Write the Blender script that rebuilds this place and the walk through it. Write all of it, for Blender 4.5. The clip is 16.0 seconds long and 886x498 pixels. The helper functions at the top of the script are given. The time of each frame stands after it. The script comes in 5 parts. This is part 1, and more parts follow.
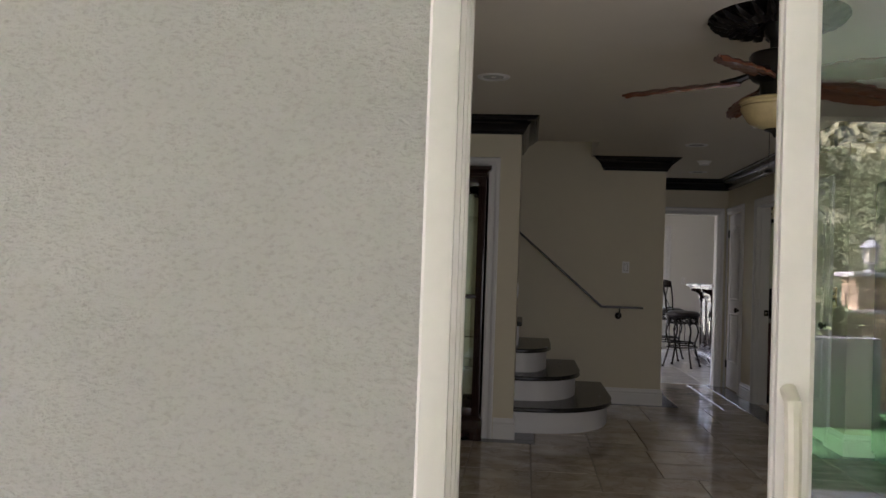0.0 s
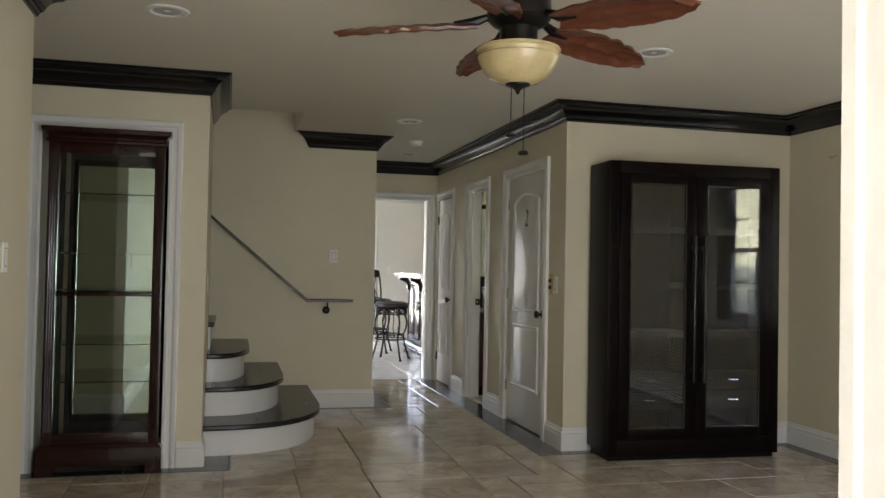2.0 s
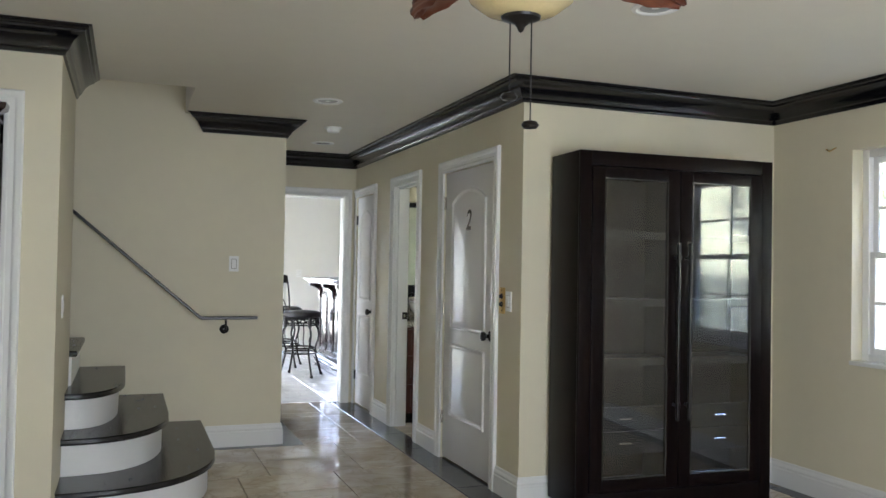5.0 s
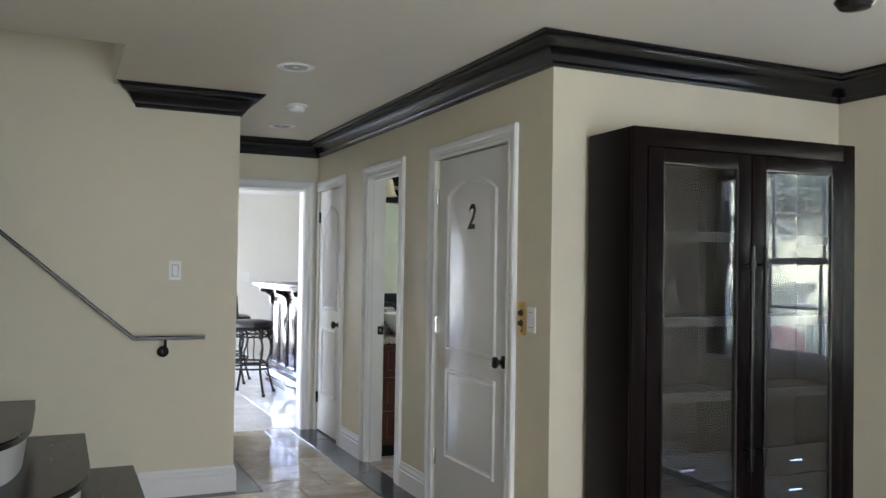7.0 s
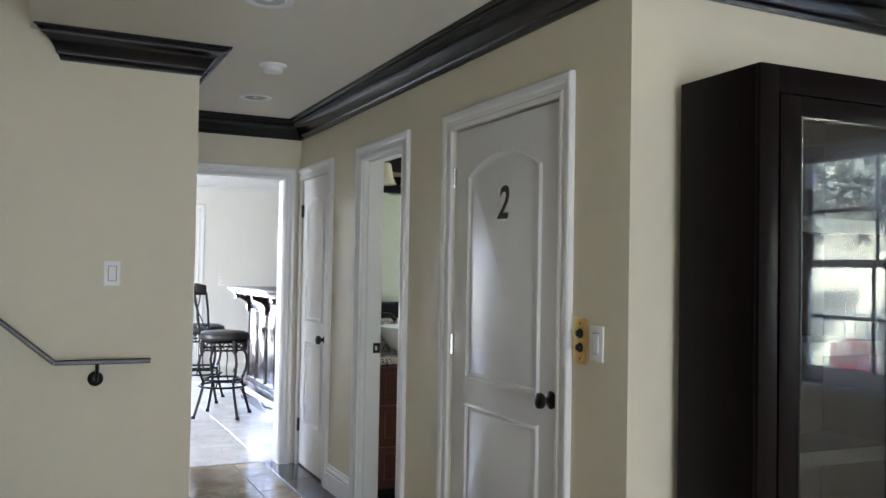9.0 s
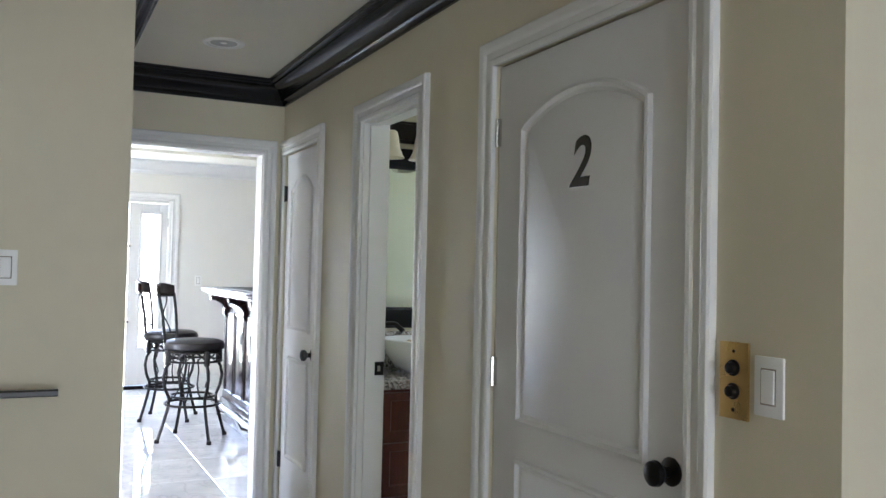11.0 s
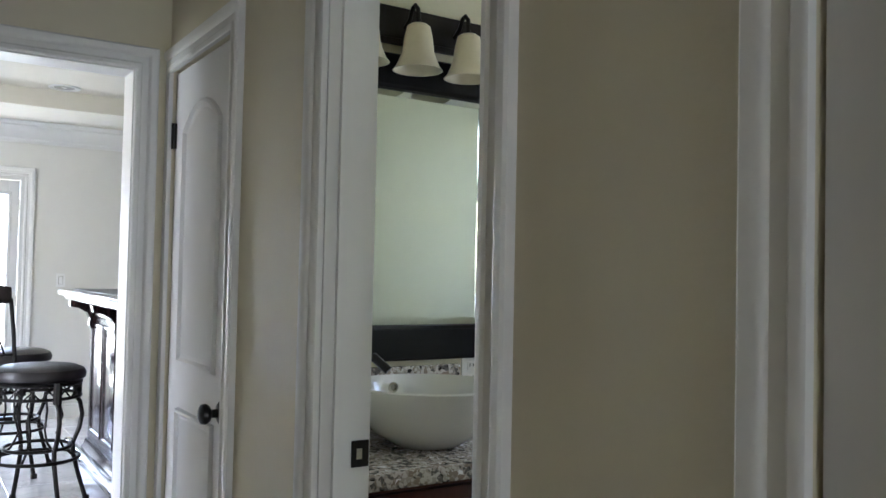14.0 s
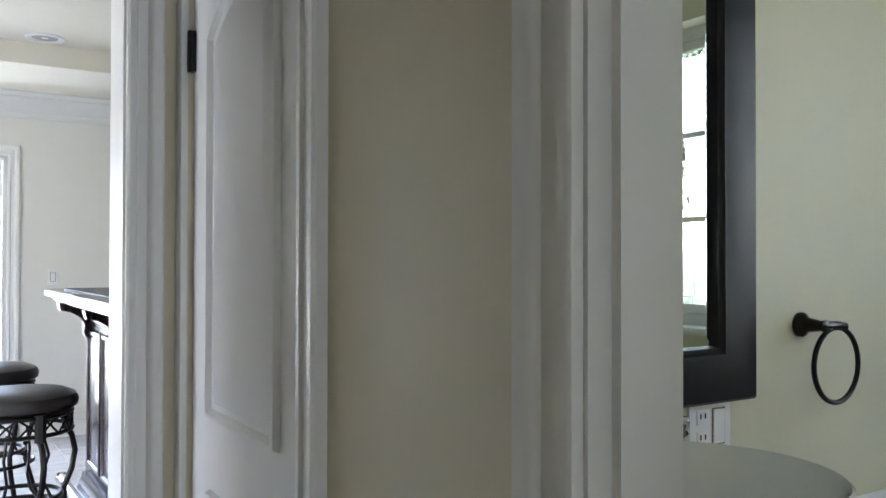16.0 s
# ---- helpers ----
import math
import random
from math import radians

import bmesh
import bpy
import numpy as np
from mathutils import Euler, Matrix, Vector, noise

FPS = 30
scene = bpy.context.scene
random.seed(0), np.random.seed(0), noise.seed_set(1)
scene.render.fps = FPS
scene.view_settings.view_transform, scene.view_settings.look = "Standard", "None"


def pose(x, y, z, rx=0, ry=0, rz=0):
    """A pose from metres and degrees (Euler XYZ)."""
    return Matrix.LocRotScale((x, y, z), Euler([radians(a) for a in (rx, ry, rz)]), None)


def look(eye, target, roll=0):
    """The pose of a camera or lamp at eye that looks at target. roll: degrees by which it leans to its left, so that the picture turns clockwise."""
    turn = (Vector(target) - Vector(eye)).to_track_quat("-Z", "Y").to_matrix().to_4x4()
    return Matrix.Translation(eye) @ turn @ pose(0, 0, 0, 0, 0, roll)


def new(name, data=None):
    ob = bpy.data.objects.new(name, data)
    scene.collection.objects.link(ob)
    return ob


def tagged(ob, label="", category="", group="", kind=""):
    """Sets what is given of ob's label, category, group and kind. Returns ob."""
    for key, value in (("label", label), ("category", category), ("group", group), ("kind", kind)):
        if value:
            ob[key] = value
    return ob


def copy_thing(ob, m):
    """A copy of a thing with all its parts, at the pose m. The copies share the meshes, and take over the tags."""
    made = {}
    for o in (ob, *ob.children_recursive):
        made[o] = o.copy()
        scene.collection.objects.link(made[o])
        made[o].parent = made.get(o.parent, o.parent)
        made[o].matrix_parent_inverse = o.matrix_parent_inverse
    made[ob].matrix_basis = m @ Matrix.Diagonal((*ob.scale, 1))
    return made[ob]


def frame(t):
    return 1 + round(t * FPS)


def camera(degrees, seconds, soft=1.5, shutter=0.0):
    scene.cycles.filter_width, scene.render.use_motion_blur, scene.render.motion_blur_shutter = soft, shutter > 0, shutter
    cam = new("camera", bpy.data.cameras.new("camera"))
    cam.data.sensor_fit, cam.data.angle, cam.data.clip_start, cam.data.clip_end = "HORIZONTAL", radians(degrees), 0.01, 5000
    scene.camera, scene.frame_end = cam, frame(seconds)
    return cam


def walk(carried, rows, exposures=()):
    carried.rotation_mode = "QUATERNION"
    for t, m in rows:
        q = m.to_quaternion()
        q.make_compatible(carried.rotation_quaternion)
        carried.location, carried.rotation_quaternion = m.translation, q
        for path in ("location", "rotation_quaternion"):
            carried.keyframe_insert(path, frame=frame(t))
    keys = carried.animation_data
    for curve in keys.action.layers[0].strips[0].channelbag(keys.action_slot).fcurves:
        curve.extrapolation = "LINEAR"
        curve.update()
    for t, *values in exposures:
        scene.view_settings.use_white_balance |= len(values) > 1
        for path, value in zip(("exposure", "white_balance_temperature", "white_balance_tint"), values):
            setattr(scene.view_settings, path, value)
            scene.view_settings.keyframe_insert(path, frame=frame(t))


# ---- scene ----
cam = camera(55.7, 16.0)
EXPOSURES = [(0, 2.45, 6050, 31), (0.5, 2.62, 5900, 30), (1.2, 2.65, 5850, 29), (1.55, 2.75, 5750, 26), (2.0, 3.95, 6100, 23), (2.6, 4.57, 5850, 21), (4.5, 4.6, 5550, 21), (8, 4.75, 5350, 24), (11.5, 4.65, 5350, 23), (13, 4.42, 5380, 23), (14, 4.3, 5400, 23), (16, 4.3, 5400, 23)]
PATH = [
    (0, (0.163, -0.339, 1.262), (-0.035, 1.65, 1.312), 2.0),
    (0.5, (0.194, -0.09, 1.25), (0.256, 1.909, 1.296), 1.5),
    (1, (0.167, 0.171, 1.245), (0.411, 2.155, 1.289), 1.6),
    (1.5, (0.16, 0.359, 1.261), (0.584, 2.313, 1.304), 1.6),
    (2, (0.236, 0.612, 1.258), (0.731, 2.55, 1.305), 1.1),
    (2.5, (0.269, 0.788, 1.258), (0.768, 2.724, 1.304), 0.9),
    (3, (0.269, 0.965, 1.273), (0.773, 2.899, 1.32), 0.9),
    (3.5, (0.274, 1.119, 1.3), (0.778, 3.054, 1.346), 0.9),
    (4, (0.303, 1.419, 1.264), (0.843, 3.345, 1.31), 0.9),
    (4.5, (0.366, 1.651, 1.325), (0.93, 3.57, 1.366), 1.2),
    (4.7, (0.381, 1.684, 1.339), (1.014, 3.58, 1.382), 1.0),
    (6.8, (0.506, 2.779, 1.399), (1.336, 4.599, 1.439), 1.0),
    (7, (0.509, 2.882, 1.398), (1.343, 4.7, 1.441), 0.9),
    (7.5, (0.579, 3.102, 1.384), (1.422, 4.915, 1.428), 0.7),
    (8, (0.731, 3.368, 1.389), (1.571, 5.183, 1.436), 0.8),
    (8.5, (0.8, 3.686, 1.387), (1.652, 5.494, 1.438), 1.0),
    (8.7, (0.817, 3.805, 1.389), (1.675, 5.611, 1.441), 1.0),
    (11, (1.221, 5.083, 1.366), (2.103, 6.876, 1.423), 1.3),
    (11.5, (1.321, 5.4, 1.351), (2.195, 7.198, 1.41), 1.2),
    (12, (1.441, 5.718, 1.361), (2.306, 7.521, 1.42), 1.2),
    (12.5, (1.566, 6.03, 1.326), (2.425, 7.835, 1.383), 1.4),
    (13, (1.609, 6.332, 1.327), (2.515, 8.115, 1.383), 1.6),
    (13.5, (1.643, 6.608, 1.331), (2.688, 8.313, 1.387), 1.5),
    (14, (1.745, 6.873, 1.343), (2.833, 8.55, 1.402), 1.2),
    (14.5, (1.832, 7.151, 1.285), (2.921, 8.828, 1.335), 1.0),
    (15, (1.922, 7.428, 1.245), (3.014, 9.102, 1.305), 1.4),
    (15.5, (2.003, 7.696, 1.259), (3.095, 9.37, 1.33), 1.4),
    (16, (2.015, 8.001, 1.351), (3.092, 9.682, 1.376), 0.1),
]
walk(cam, [(t, look(eye, target, roll)) for t, eye, target, roll in PATH], EXPOSURES)

# ---- world, sun, exposure ----
world = bpy.data.worlds.new("world")
scene.world = world
world.use_nodes = True
wn = world.node_tree.nodes
sky = wn.new("ShaderNodeTexSky")
sky.sky_type, sky.sun_disc = "NISHITA", False
sky.dust_density, sky.air_density = 4.0, 1.0
sky.sun_elevation, sky.sun_rotation = radians(52), radians(261)
world.node_tree.links.new(sky.outputs[0], wn["Background"].inputs[0])
wn["Background"].inputs[1].default_value = 0.15
sun = new("sun", bpy.data.lights.new("sun", "SUN"))
sun.data.energy, sun.data.angle, sun.data.color = 5.0, radians(4), (1.0, 0.97, 0.93)
sun.matrix_world = look((-9.0, -1.5, 12.0), (0, 0, 0))


def area(name, eye, target, sx, sy, watts, color=(1, 1, 1)):
    """Daylight as an area lamp, standing in a window's opening unless noted."""
    ob = new(name, bpy.data.lights.new(name, "AREA"))
    ob.data.shape, ob.data.size, ob.data.size_y, ob.data.energy, ob.data.color = "RECTANGLE", sx, sy, watts, color
    ob.matrix_world = look(eye, target)
    return ob


DAY = (0.96, 1.0, 0.93)
area("daylight_patio", (1.72, 0.985, 1.06), (1.72, 5, 1.0), 2.2, 1.85, 3.5, DAY)
area("daylight_window", (4.50, 4.75, 1.46), (2, 4.6, 1.0), 1.3, 1.1, 0.12, DAY)
area("daylight_kitchen_door", (1.87, 15.07, 1.1), (1.85, 10, 0.8), 1.4, 1.9, 3.3, DAY)
# added kitchen fill lamp at an unseen side opening
area("fill_kitchen_side", (-1.42, 11.3, 1.4), (3, 12.2, 1.0), 0.9, 1.3, 3.2, DAY)
area("daylight_bath", (4.52, 8.35, 1.65), (2.6, 8.5, 1.4), 0.7, 0.9, 0.42, DAY)
# fill lamp added under the closed stairwell ceiling to brighten the hall, no window
area("fill_upstairs", (-1.4, 7.65, 4.9), (-1.0, 7.65, 0), 1.5, 0.8, 0.5, DAY)

# ---- materials ----


def mat(name, color, rough=0.5, metal=0.0, vary=0.12, scale=6.0, bump=0.0, bscale=60.0, fine=0.5, coat=0.0, stretch=(1, 1, 1), spec=0.5):
    """Colour varied at two scales, with fine relief."""
    m = bpy.data.materials.new(name)
    m.use_nodes = True
    n, l = m.node_tree.nodes, m.node_tree.links
    b = n["Principled BSDF"]
    co = n.new("ShaderNodeTexCoord")
    mp = n.new("ShaderNodeMapping")
    mp.inputs["Scale"].default_value = stretch
    l.new(co.outputs["Object"], mp.inputs[0])
    n1 = n.new("ShaderNodeTexNoise")
    n1.inputs["Scale"].default_value, n1.inputs["Detail"].default_value = scale, 5
    n2 = n.new("ShaderNodeTexNoise")
    n2.inputs["Scale"].default_value, n2.inputs["Detail"].default_value = scale * 9, 3
    l.new(mp.outputs[0], n1.inputs["Vector"])
    l.new(mp.outputs[0], n2.inputs["Vector"])
    mix = n.new("ShaderNodeMix")
    mix.data_type = "FLOAT"
    mix.inputs[0].default_value = fine * 0.6
    l.new(n1.outputs["Fac"], mix.inputs[2])
    l.new(n2.outputs["Fac"], mix.inputs[3])
    ramp = n.new("ShaderNodeValToRGB")
    r, g, bl = color
    lo, hi = 1 - vary, 1 + vary
    ramp.color_ramp.elements[0].position, ramp.color_ramp.elements[1].position = 0.3, 0.7
    ramp.color_ramp.elements[0].color = (r * lo, g * lo, bl * lo, 1)
    ramp.color_ramp.elements[1].color = (min(1, r * hi), min(1, g * hi), min(1, bl * hi), 1)
    l.new(mix.outputs[0], ramp.inputs[0])
    l.new(ramp.outputs[0], b.inputs["Base Color"])
    rr = n.new("ShaderNodeMapRange")
    rr.inputs["To Min"].default_value, rr.inputs["To Max"].default_value = max(0, rough * 0.85), min(1, rough * 1.15)
    l.new(n1.outputs["Fac"], rr.inputs["Value"])
    l.new(rr.outputs[0], b.inputs["Roughness"])
    b.inputs["Metallic"].default_value = metal
    b.inputs["Coat Weight"].default_value = coat
    b.inputs["Specular IOR Level"].default_value = spec
    if bump:
        n3 = n.new("ShaderNodeTexNoise")
        n3.inputs["Scale"].default_value, n3.inputs["Detail"].default_value = bscale, 4
        l.new(mp.outputs[0], n3.inputs["Vector"])
        bp = n.new("ShaderNodeBump")
        bp.inputs["Strength"].default_value, bp.inputs["Distance"].default_value = bump, 0.004
        l.new(n3.outputs["Fac"], bp.inputs["Height"])
        l.new(bp.outputs[0], b.inputs["Normal"])
    return m


def glass_mat(name, color=(1, 1, 1), rough=0.0):
    m = bpy.data.materials.new(name)
    m.use_nodes = True
    b = m.node_tree.nodes["Principled BSDF"]
    b.inputs["Base Color"].default_value = (*color, 1)
    b.inputs["Transmission Weight"].default_value, b.inputs["Roughness"].default_value, b.inputs["IOR"].default_value = 1.0, rough, 1.5
    return m


def mirror_mat(name, tint=(0.70, 0.77, 0.74)):
    m = bpy.data.materials.new(name)
    m.use_nodes = True
    b = m.node_tree.nodes["Principled BSDF"]
    b.inputs["Base Color"].default_value = (*tint, 1)
    b.inputs["Metallic"].default_value, b.inputs["Roughness"].default_value = 1.0, 0.01
    return m


def stone_tile(name, lo, hi, vein, rough, scale=5.0, spread=0.10, vein_scale=3.0, vein_amount=0.5, coat=0.0, bump=0.25):
    """Polished stone: each piece its own tone, clouds, veins and pits."""
    m = bpy.data.materials.new(name)
    m.use_nodes = True
    n, l = m.node_tree.nodes, m.node_tree.links
    b = n["Principled BSDF"]
    co, info = n.new("ShaderNodeTexCoord"), n.new("ShaderNodeObjectInfo")
    off = n.new("ShaderNodeVectorMath")
    off.operation = "MULTIPLY_ADD"
    off.inputs[1].default_value = (1, 1, 1)
    sc = n.new("ShaderNodeVectorMath")
    sc.operation = "SCALE"
    sc.inputs[0].default_value = (37, 53, 11)
    l.new(info.outputs["Random"], sc.inputs["Scale"])
    l.new(co.outputs["Object"], off.inputs[0])
    l.new(sc.outputs[0], off.inputs[2])
    n1 = n.new("ShaderNodeTexNoise")
    n1.inputs["Scale"].default_value, n1.inputs["Detail"].default_value = scale, 7
    l.new(off.outputs[0], n1.inputs["Vector"])
    ramp = n.new("ShaderNodeValToRGB")
    ramp.color_ramp.elements[0].position, ramp.color_ramp.elements[1].position = 0.32, 0.68
    ramp.color_ramp.elements[0].color, ramp.color_ramp.elements[1].color = (*lo, 1), (*hi, 1)
    l.new(n1.outputs["Fac"], ramp.inputs[0])
    n2 = n.new("ShaderNodeTexNoise")
    n2.inputs["Scale"].default_value, n2.inputs["Detail"].default_value, n2.inputs["Distortion"].default_value = vein_scale, 6, 1.6
    l.new(off.outputs[0], n2.inputs["Vector"])
    vr = n.new("ShaderNodeValToRGB")
    vr.color_ramp.elements[0].position, vr.color_ramp.elements[1].position = 0.47, 0.53
    vr.color_ramp.elements[0].color = vr.color_ramp.elements[1].color = (0, 0, 0, 1)
    e = vr.color_ramp.elements.new(0.5)
    e.color = (1, 1, 1, 1)
    l.new(n2.outputs["Fac"], vr.inputs[0])
    va = n.new("ShaderNodeMath")
    va.operation = "MULTIPLY"
    va.inputs[1].default_value = vein_amount
    l.new(vr.outputs[0], va.inputs[0])
    mx = n.new("ShaderNodeMix")
    mx.data_type = "RGBA"
    mx.inputs[7].default_value = (*vein, 1)
    l.new(va.outputs[0], mx.inputs[0])
    l.new(ramp.outputs[0], mx.inputs[6])
    hsv = n.new("ShaderNodeHueSaturation")
    mr = n.new("ShaderNodeMapRange")
    mr.inputs["To Min"].default_value, mr.inputs["To Max"].default_value = 1 - spread, 1 + spread
    l.new(info.outputs["Random"], mr.inputs["Value"])
    l.new(mr.outputs[0], hsv.inputs["Value"])
    l.new(mx.outputs[2], hsv.inputs["Color"])
    l.new(hsv.outputs[0], b.inputs["Base Color"])
    n3 = n.new("ShaderNodeTexNoise")
    n3.inputs["Scale"].default_value, n3.inputs["Detail"].default_value = 9, 4
    l.new(off.outputs[0], n3.inputs["Vector"])
    rr = n.new("ShaderNodeMapRange")
    rr.inputs["To Min"].default_value, rr.inputs["To Max"].default_value = rough * 0.55, rough * 1.5
    l.new(n3.outputs["Fac"], rr.inputs["Value"])
    l.new(rr.outputs[0], b.inputs["Roughness"])
    b.inputs["Coat Weight"].default_value = coat
    bp = n.new("ShaderNodeBump")
    bp.inputs["Strength"].default_value, bp.inputs["Distance"].default_value = bump, 0.002
    l.new(n3.outputs["Fac"], bp.inputs["Height"])
    l.new(bp.outputs[0], b.inputs["Normal"])
    return m


def granite_mat(name):
    m = bpy.data.materials.new(name)
    m.use_nodes = True
    n, l = m.node_tree.nodes, m.node_tree.links
    b = n["Principled BSDF"]
    co = n.new("ShaderNodeTexCoord")
    v = n.new("ShaderNodeTexVoronoi")
    v.inputs["Scale"].default_value = 85
    l.new(co.outputs["Object"], v.inputs["Vector"])
    nz = n.new("ShaderNodeTexNoise")
    nz.inputs["Scale"].default_value, nz.inputs["Detail"].default_value = 38, 5
    l.new(co.outputs["Object"], nz.inputs["Vector"])
    sep = n.new("ShaderNodeSeparateColor")
    l.new(v.outputs["Color"], sep.inputs[0])
    mx = n.new("ShaderNodeMath")
    mx.operation = "MULTIPLY_ADD"
    mx.inputs[1].default_value = 0.45
    l.new(sep.outputs[0], mx.inputs[0])
    l.new(nz.outputs["Fac"], mx.inputs[2])
    ramp = n.new("ShaderNodeValToRGB")
    ramp.color_ramp.interpolation = "CONSTANT"
    for pos, c in ((0.0, (0.03, 0.03, 0.03)), (0.5, (0.16, 0.15, 0.14)), (0.6, (0.42, 0.38, 0.33)), (0.72, (0.6, 0.57, 0.52)), (0.86, (0.3, 0.25, 0.2))):
        e = ramp.color_ramp.elements.new(pos)
        e.color = (*c, 1)
    ramp.color_ramp.elements.remove(ramp.color_ramp.elements[0])
    l.new(mx.outputs[0], ramp.inputs[0])
    l.new(ramp.outputs[0], b.inputs["Base Color"])
    b.inputs["Roughness"].default_value = 0.12
    return m


def wood_mat(name, lo, hi, rough=0.3, scale=3.0, coat=0.3, stretch=(12, 12, 1), spec=0.35):
    m = mat(name, lo, rough, vary=0.0, scale=scale, coat=coat, stretch=stretch, spec=spec)
    e = [x for x in m.node_tree.nodes if x.type == "VALTORGB"][0].color_ramp.elements
    e[0].color, e[1].color = (*lo, 1), (*hi, 1)
    return m


WALL = mat("cream_wall_paint", (0.675, 0.615, 0.455), 0.55, vary=0.03, scale=1.5, bump=0.12, bscale=90)
CEIL = mat("ceiling_paint", (0.70, 0.66, 0.56), 0.8, vary=0.03, scale=1.2, bump=0.15, bscale=70)
BATHWALL = mat("bathroom_wall_paint", (0.69, 0.66, 0.48), 0.5, vary=0.03, scale=1.5, bump=0.1, bscale=90)
KWALL = mat("kitchen_wall_paint", (0.74, 0.72, 0.66), 0.6, vary=0.02, scale=1.5, bump=0.1, bscale=90)
WHITE = mat("white_gloss_trim", (0.76, 0.75, 0.72), 0.38, vary=0.012, scale=3, bump=0.05, bscale=90)
DOORW = mat("white_door_paint", (0.73, 0.72, 0.71), 0.36, vary=0.012, scale=4, bump=0.08, bscale=80)
VINYL = mat("white_frame_paint", (0.735, 0.70, 0.675), 0.35, vary=0.06, scale=5, bump=0.06, bscale=60)
BLACKTRIM = mat("black_gloss_trim", (0.006, 0.006, 0.007), 0.2, vary=0.2, scale=5, spec=0.5)
BLACKWOOD = mat("black_painted_wood", (0.006, 0.006, 0.007), 0.35, vary=0.2, scale=9, spec=0.2)
IRON = mat("dark_bronze_metal", (0.02, 0.018, 0.016), 0.3, metal=0.7, vary=0.25, scale=14)
STEEL = mat("dark_steel_rail", (0.026, 0.024, 0.021), 0.3, metal=0.5, vary=0.15, scale=12)
CHROME = mat("brushed_nickel", (0.62, 0.6, 0.57), 0.2, metal=1.0, vary=0.05, scale=20)
BRASS = mat("polished_brass", (0.62, 0.42, 0.16), 0.28, metal=1.0, vary=0.08, scale=20)
ESPRESSO = wood_mat("espresso_wood", (0.003, 0.002, 0.002), (0.008, 0.004, 0.0035), 0.36, coat=0.0, spec=0.09)
ESPIN = wood_mat("espresso_interior", (0.005, 0.005, 0.005), (0.009, 0.008, 0.0075), 0.45, coat=0.0, spec=0.12)
MAHOG = wood_mat("mahogany_wood", (0.014, 0.004, 0.003), (0.034, 0.010, 0.006), 0.25, coat=0.4)
CHERRY = wood_mat("cherry_vanity_wood", (0.05, 0.012, 0.008), (0.09, 0.022, 0.014), 0.3)
BLADE = wood_mat("carved_fan_blade_wood", (0.07, 0.018, 0.008), (0.16, 0.05, 0.02), 0.35, scale=4, stretch=(1, 10, 1))
TREAD = mat("dark_stair_tread_wood", (0.022, 0.020, 0.018), 0.26, vary=0.05, scale=5, stretch=(6, 1, 6))
BARW = wood_mat("dark_bar_wood", (0.014, 0.006, 0.006), (0.028, 0.012, 0.012), 0.25, coat=0.3)
LEATHER = mat("black_leather", (0.018, 0.015, 0.015), 0.35, vary=0.2, scale=12, bump=0.3, bscale=150)
PORC = mat("white_porcelain", (0.8, 0.8, 0.78), 0.06, vary=0.01, coat=0.5)
PLASTIC = mat("white_plastic", (0.84, 0.83, 0.80), 0.3, vary=0.02)
AMBER = mat("amber_alabaster_glass", (0.50, 0.40, 0.20), 0.25, vary=0.15, scale=8, coat=0.3)
SHADEG = mat("frosted_cream_glass", (0.72, 0.66, 0.5), 0.3, vary=0.06, scale=8, coat=0.3)
TRAV = stone_tile("travertine_tile", (0.40, 0.33, 0.24), (0.62, 0.54, 0.43), (0.25, 0.19, 0.12), 0.09, spread=0.12, vein_amount=0.45)
SLATE = stone_tile("dark_slate_tile", (0.05, 0.05, 0.055), (0.10, 0.10, 0.105), (0.2, 0.2, 0.2), 0.16, spread=0.15, vein_amount=0.15)
MARBLE = stone_tile("white_polished_marble", (0.66, 0.67, 0.68), (0.8, 0.8, 0.8), (0.35, 0.36, 0.38), 0.05, spread=0.03, vein_amount=0.35, bump=0.03)
KGROUT = mat("white_grout", (0.7, 0.7, 0.7), 0.5, vary=0.04, scale=20)
GROUT = mat("tile_grout", (0.26, 0.22, 0.17), 0.9, vary=0.15, scale=20, bump=0.4, bscale=200)
GRANITE = granite_mat("speckled_granite")
MIRROR = mirror_mat("mirror_glass")
CURIOMIRROR = mirror_mat("green_tinted_mirror", (0.60, 0.74, 0.70))
GLASS = glass_mat("clear_glass", (0.97, 0.99, 0.98))
CABGLASS = glass_mat("smoky_cabinet_glass", (0.93, 0.97, 0.965))
BEAD = mat("bronze_bead", (0.05, 0.046, 0.042), 0.25, metal=0.5, vary=0.15, scale=12)
PATIOGLASS = glass_mat("coated_patio_glass", (0.95, 0.98, 0.96))
PATIOGLASS.node_tree.nodes["Principled BSDF"].inputs["IOR"].default_value = 1.7
SHELFG = glass_mat("green_edge_glass", (0.86, 0.96, 0.91))
STUCCO = mat("grey_stucco", (0.56, 0.545, 0.52), 0.95, vary=0.06, scale=5, bump=1.0, bscale=120, stretch=(0.6, 1, 1))
sn, sl = STUCCO.node_tree.nodes, STUCCO.node_tree.links
st_map = [x for x in sn if x.type == "MAPPING"][0]
st_ramp = [x for x in sn if x.type == "VALTORGB"][0]
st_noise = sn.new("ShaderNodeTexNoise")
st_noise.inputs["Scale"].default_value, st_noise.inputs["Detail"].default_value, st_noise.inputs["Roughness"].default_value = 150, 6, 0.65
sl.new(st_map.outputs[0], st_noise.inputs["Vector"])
# shade in the stucco pits, painted into the colour from the bump's noise
st_pit_shade = sn.new("ShaderNodeValToRGB")
st_pit_shade.color_ramp.elements[0].position, st_pit_shade.color_ramp.elements[1].position = 0.33, 0.5
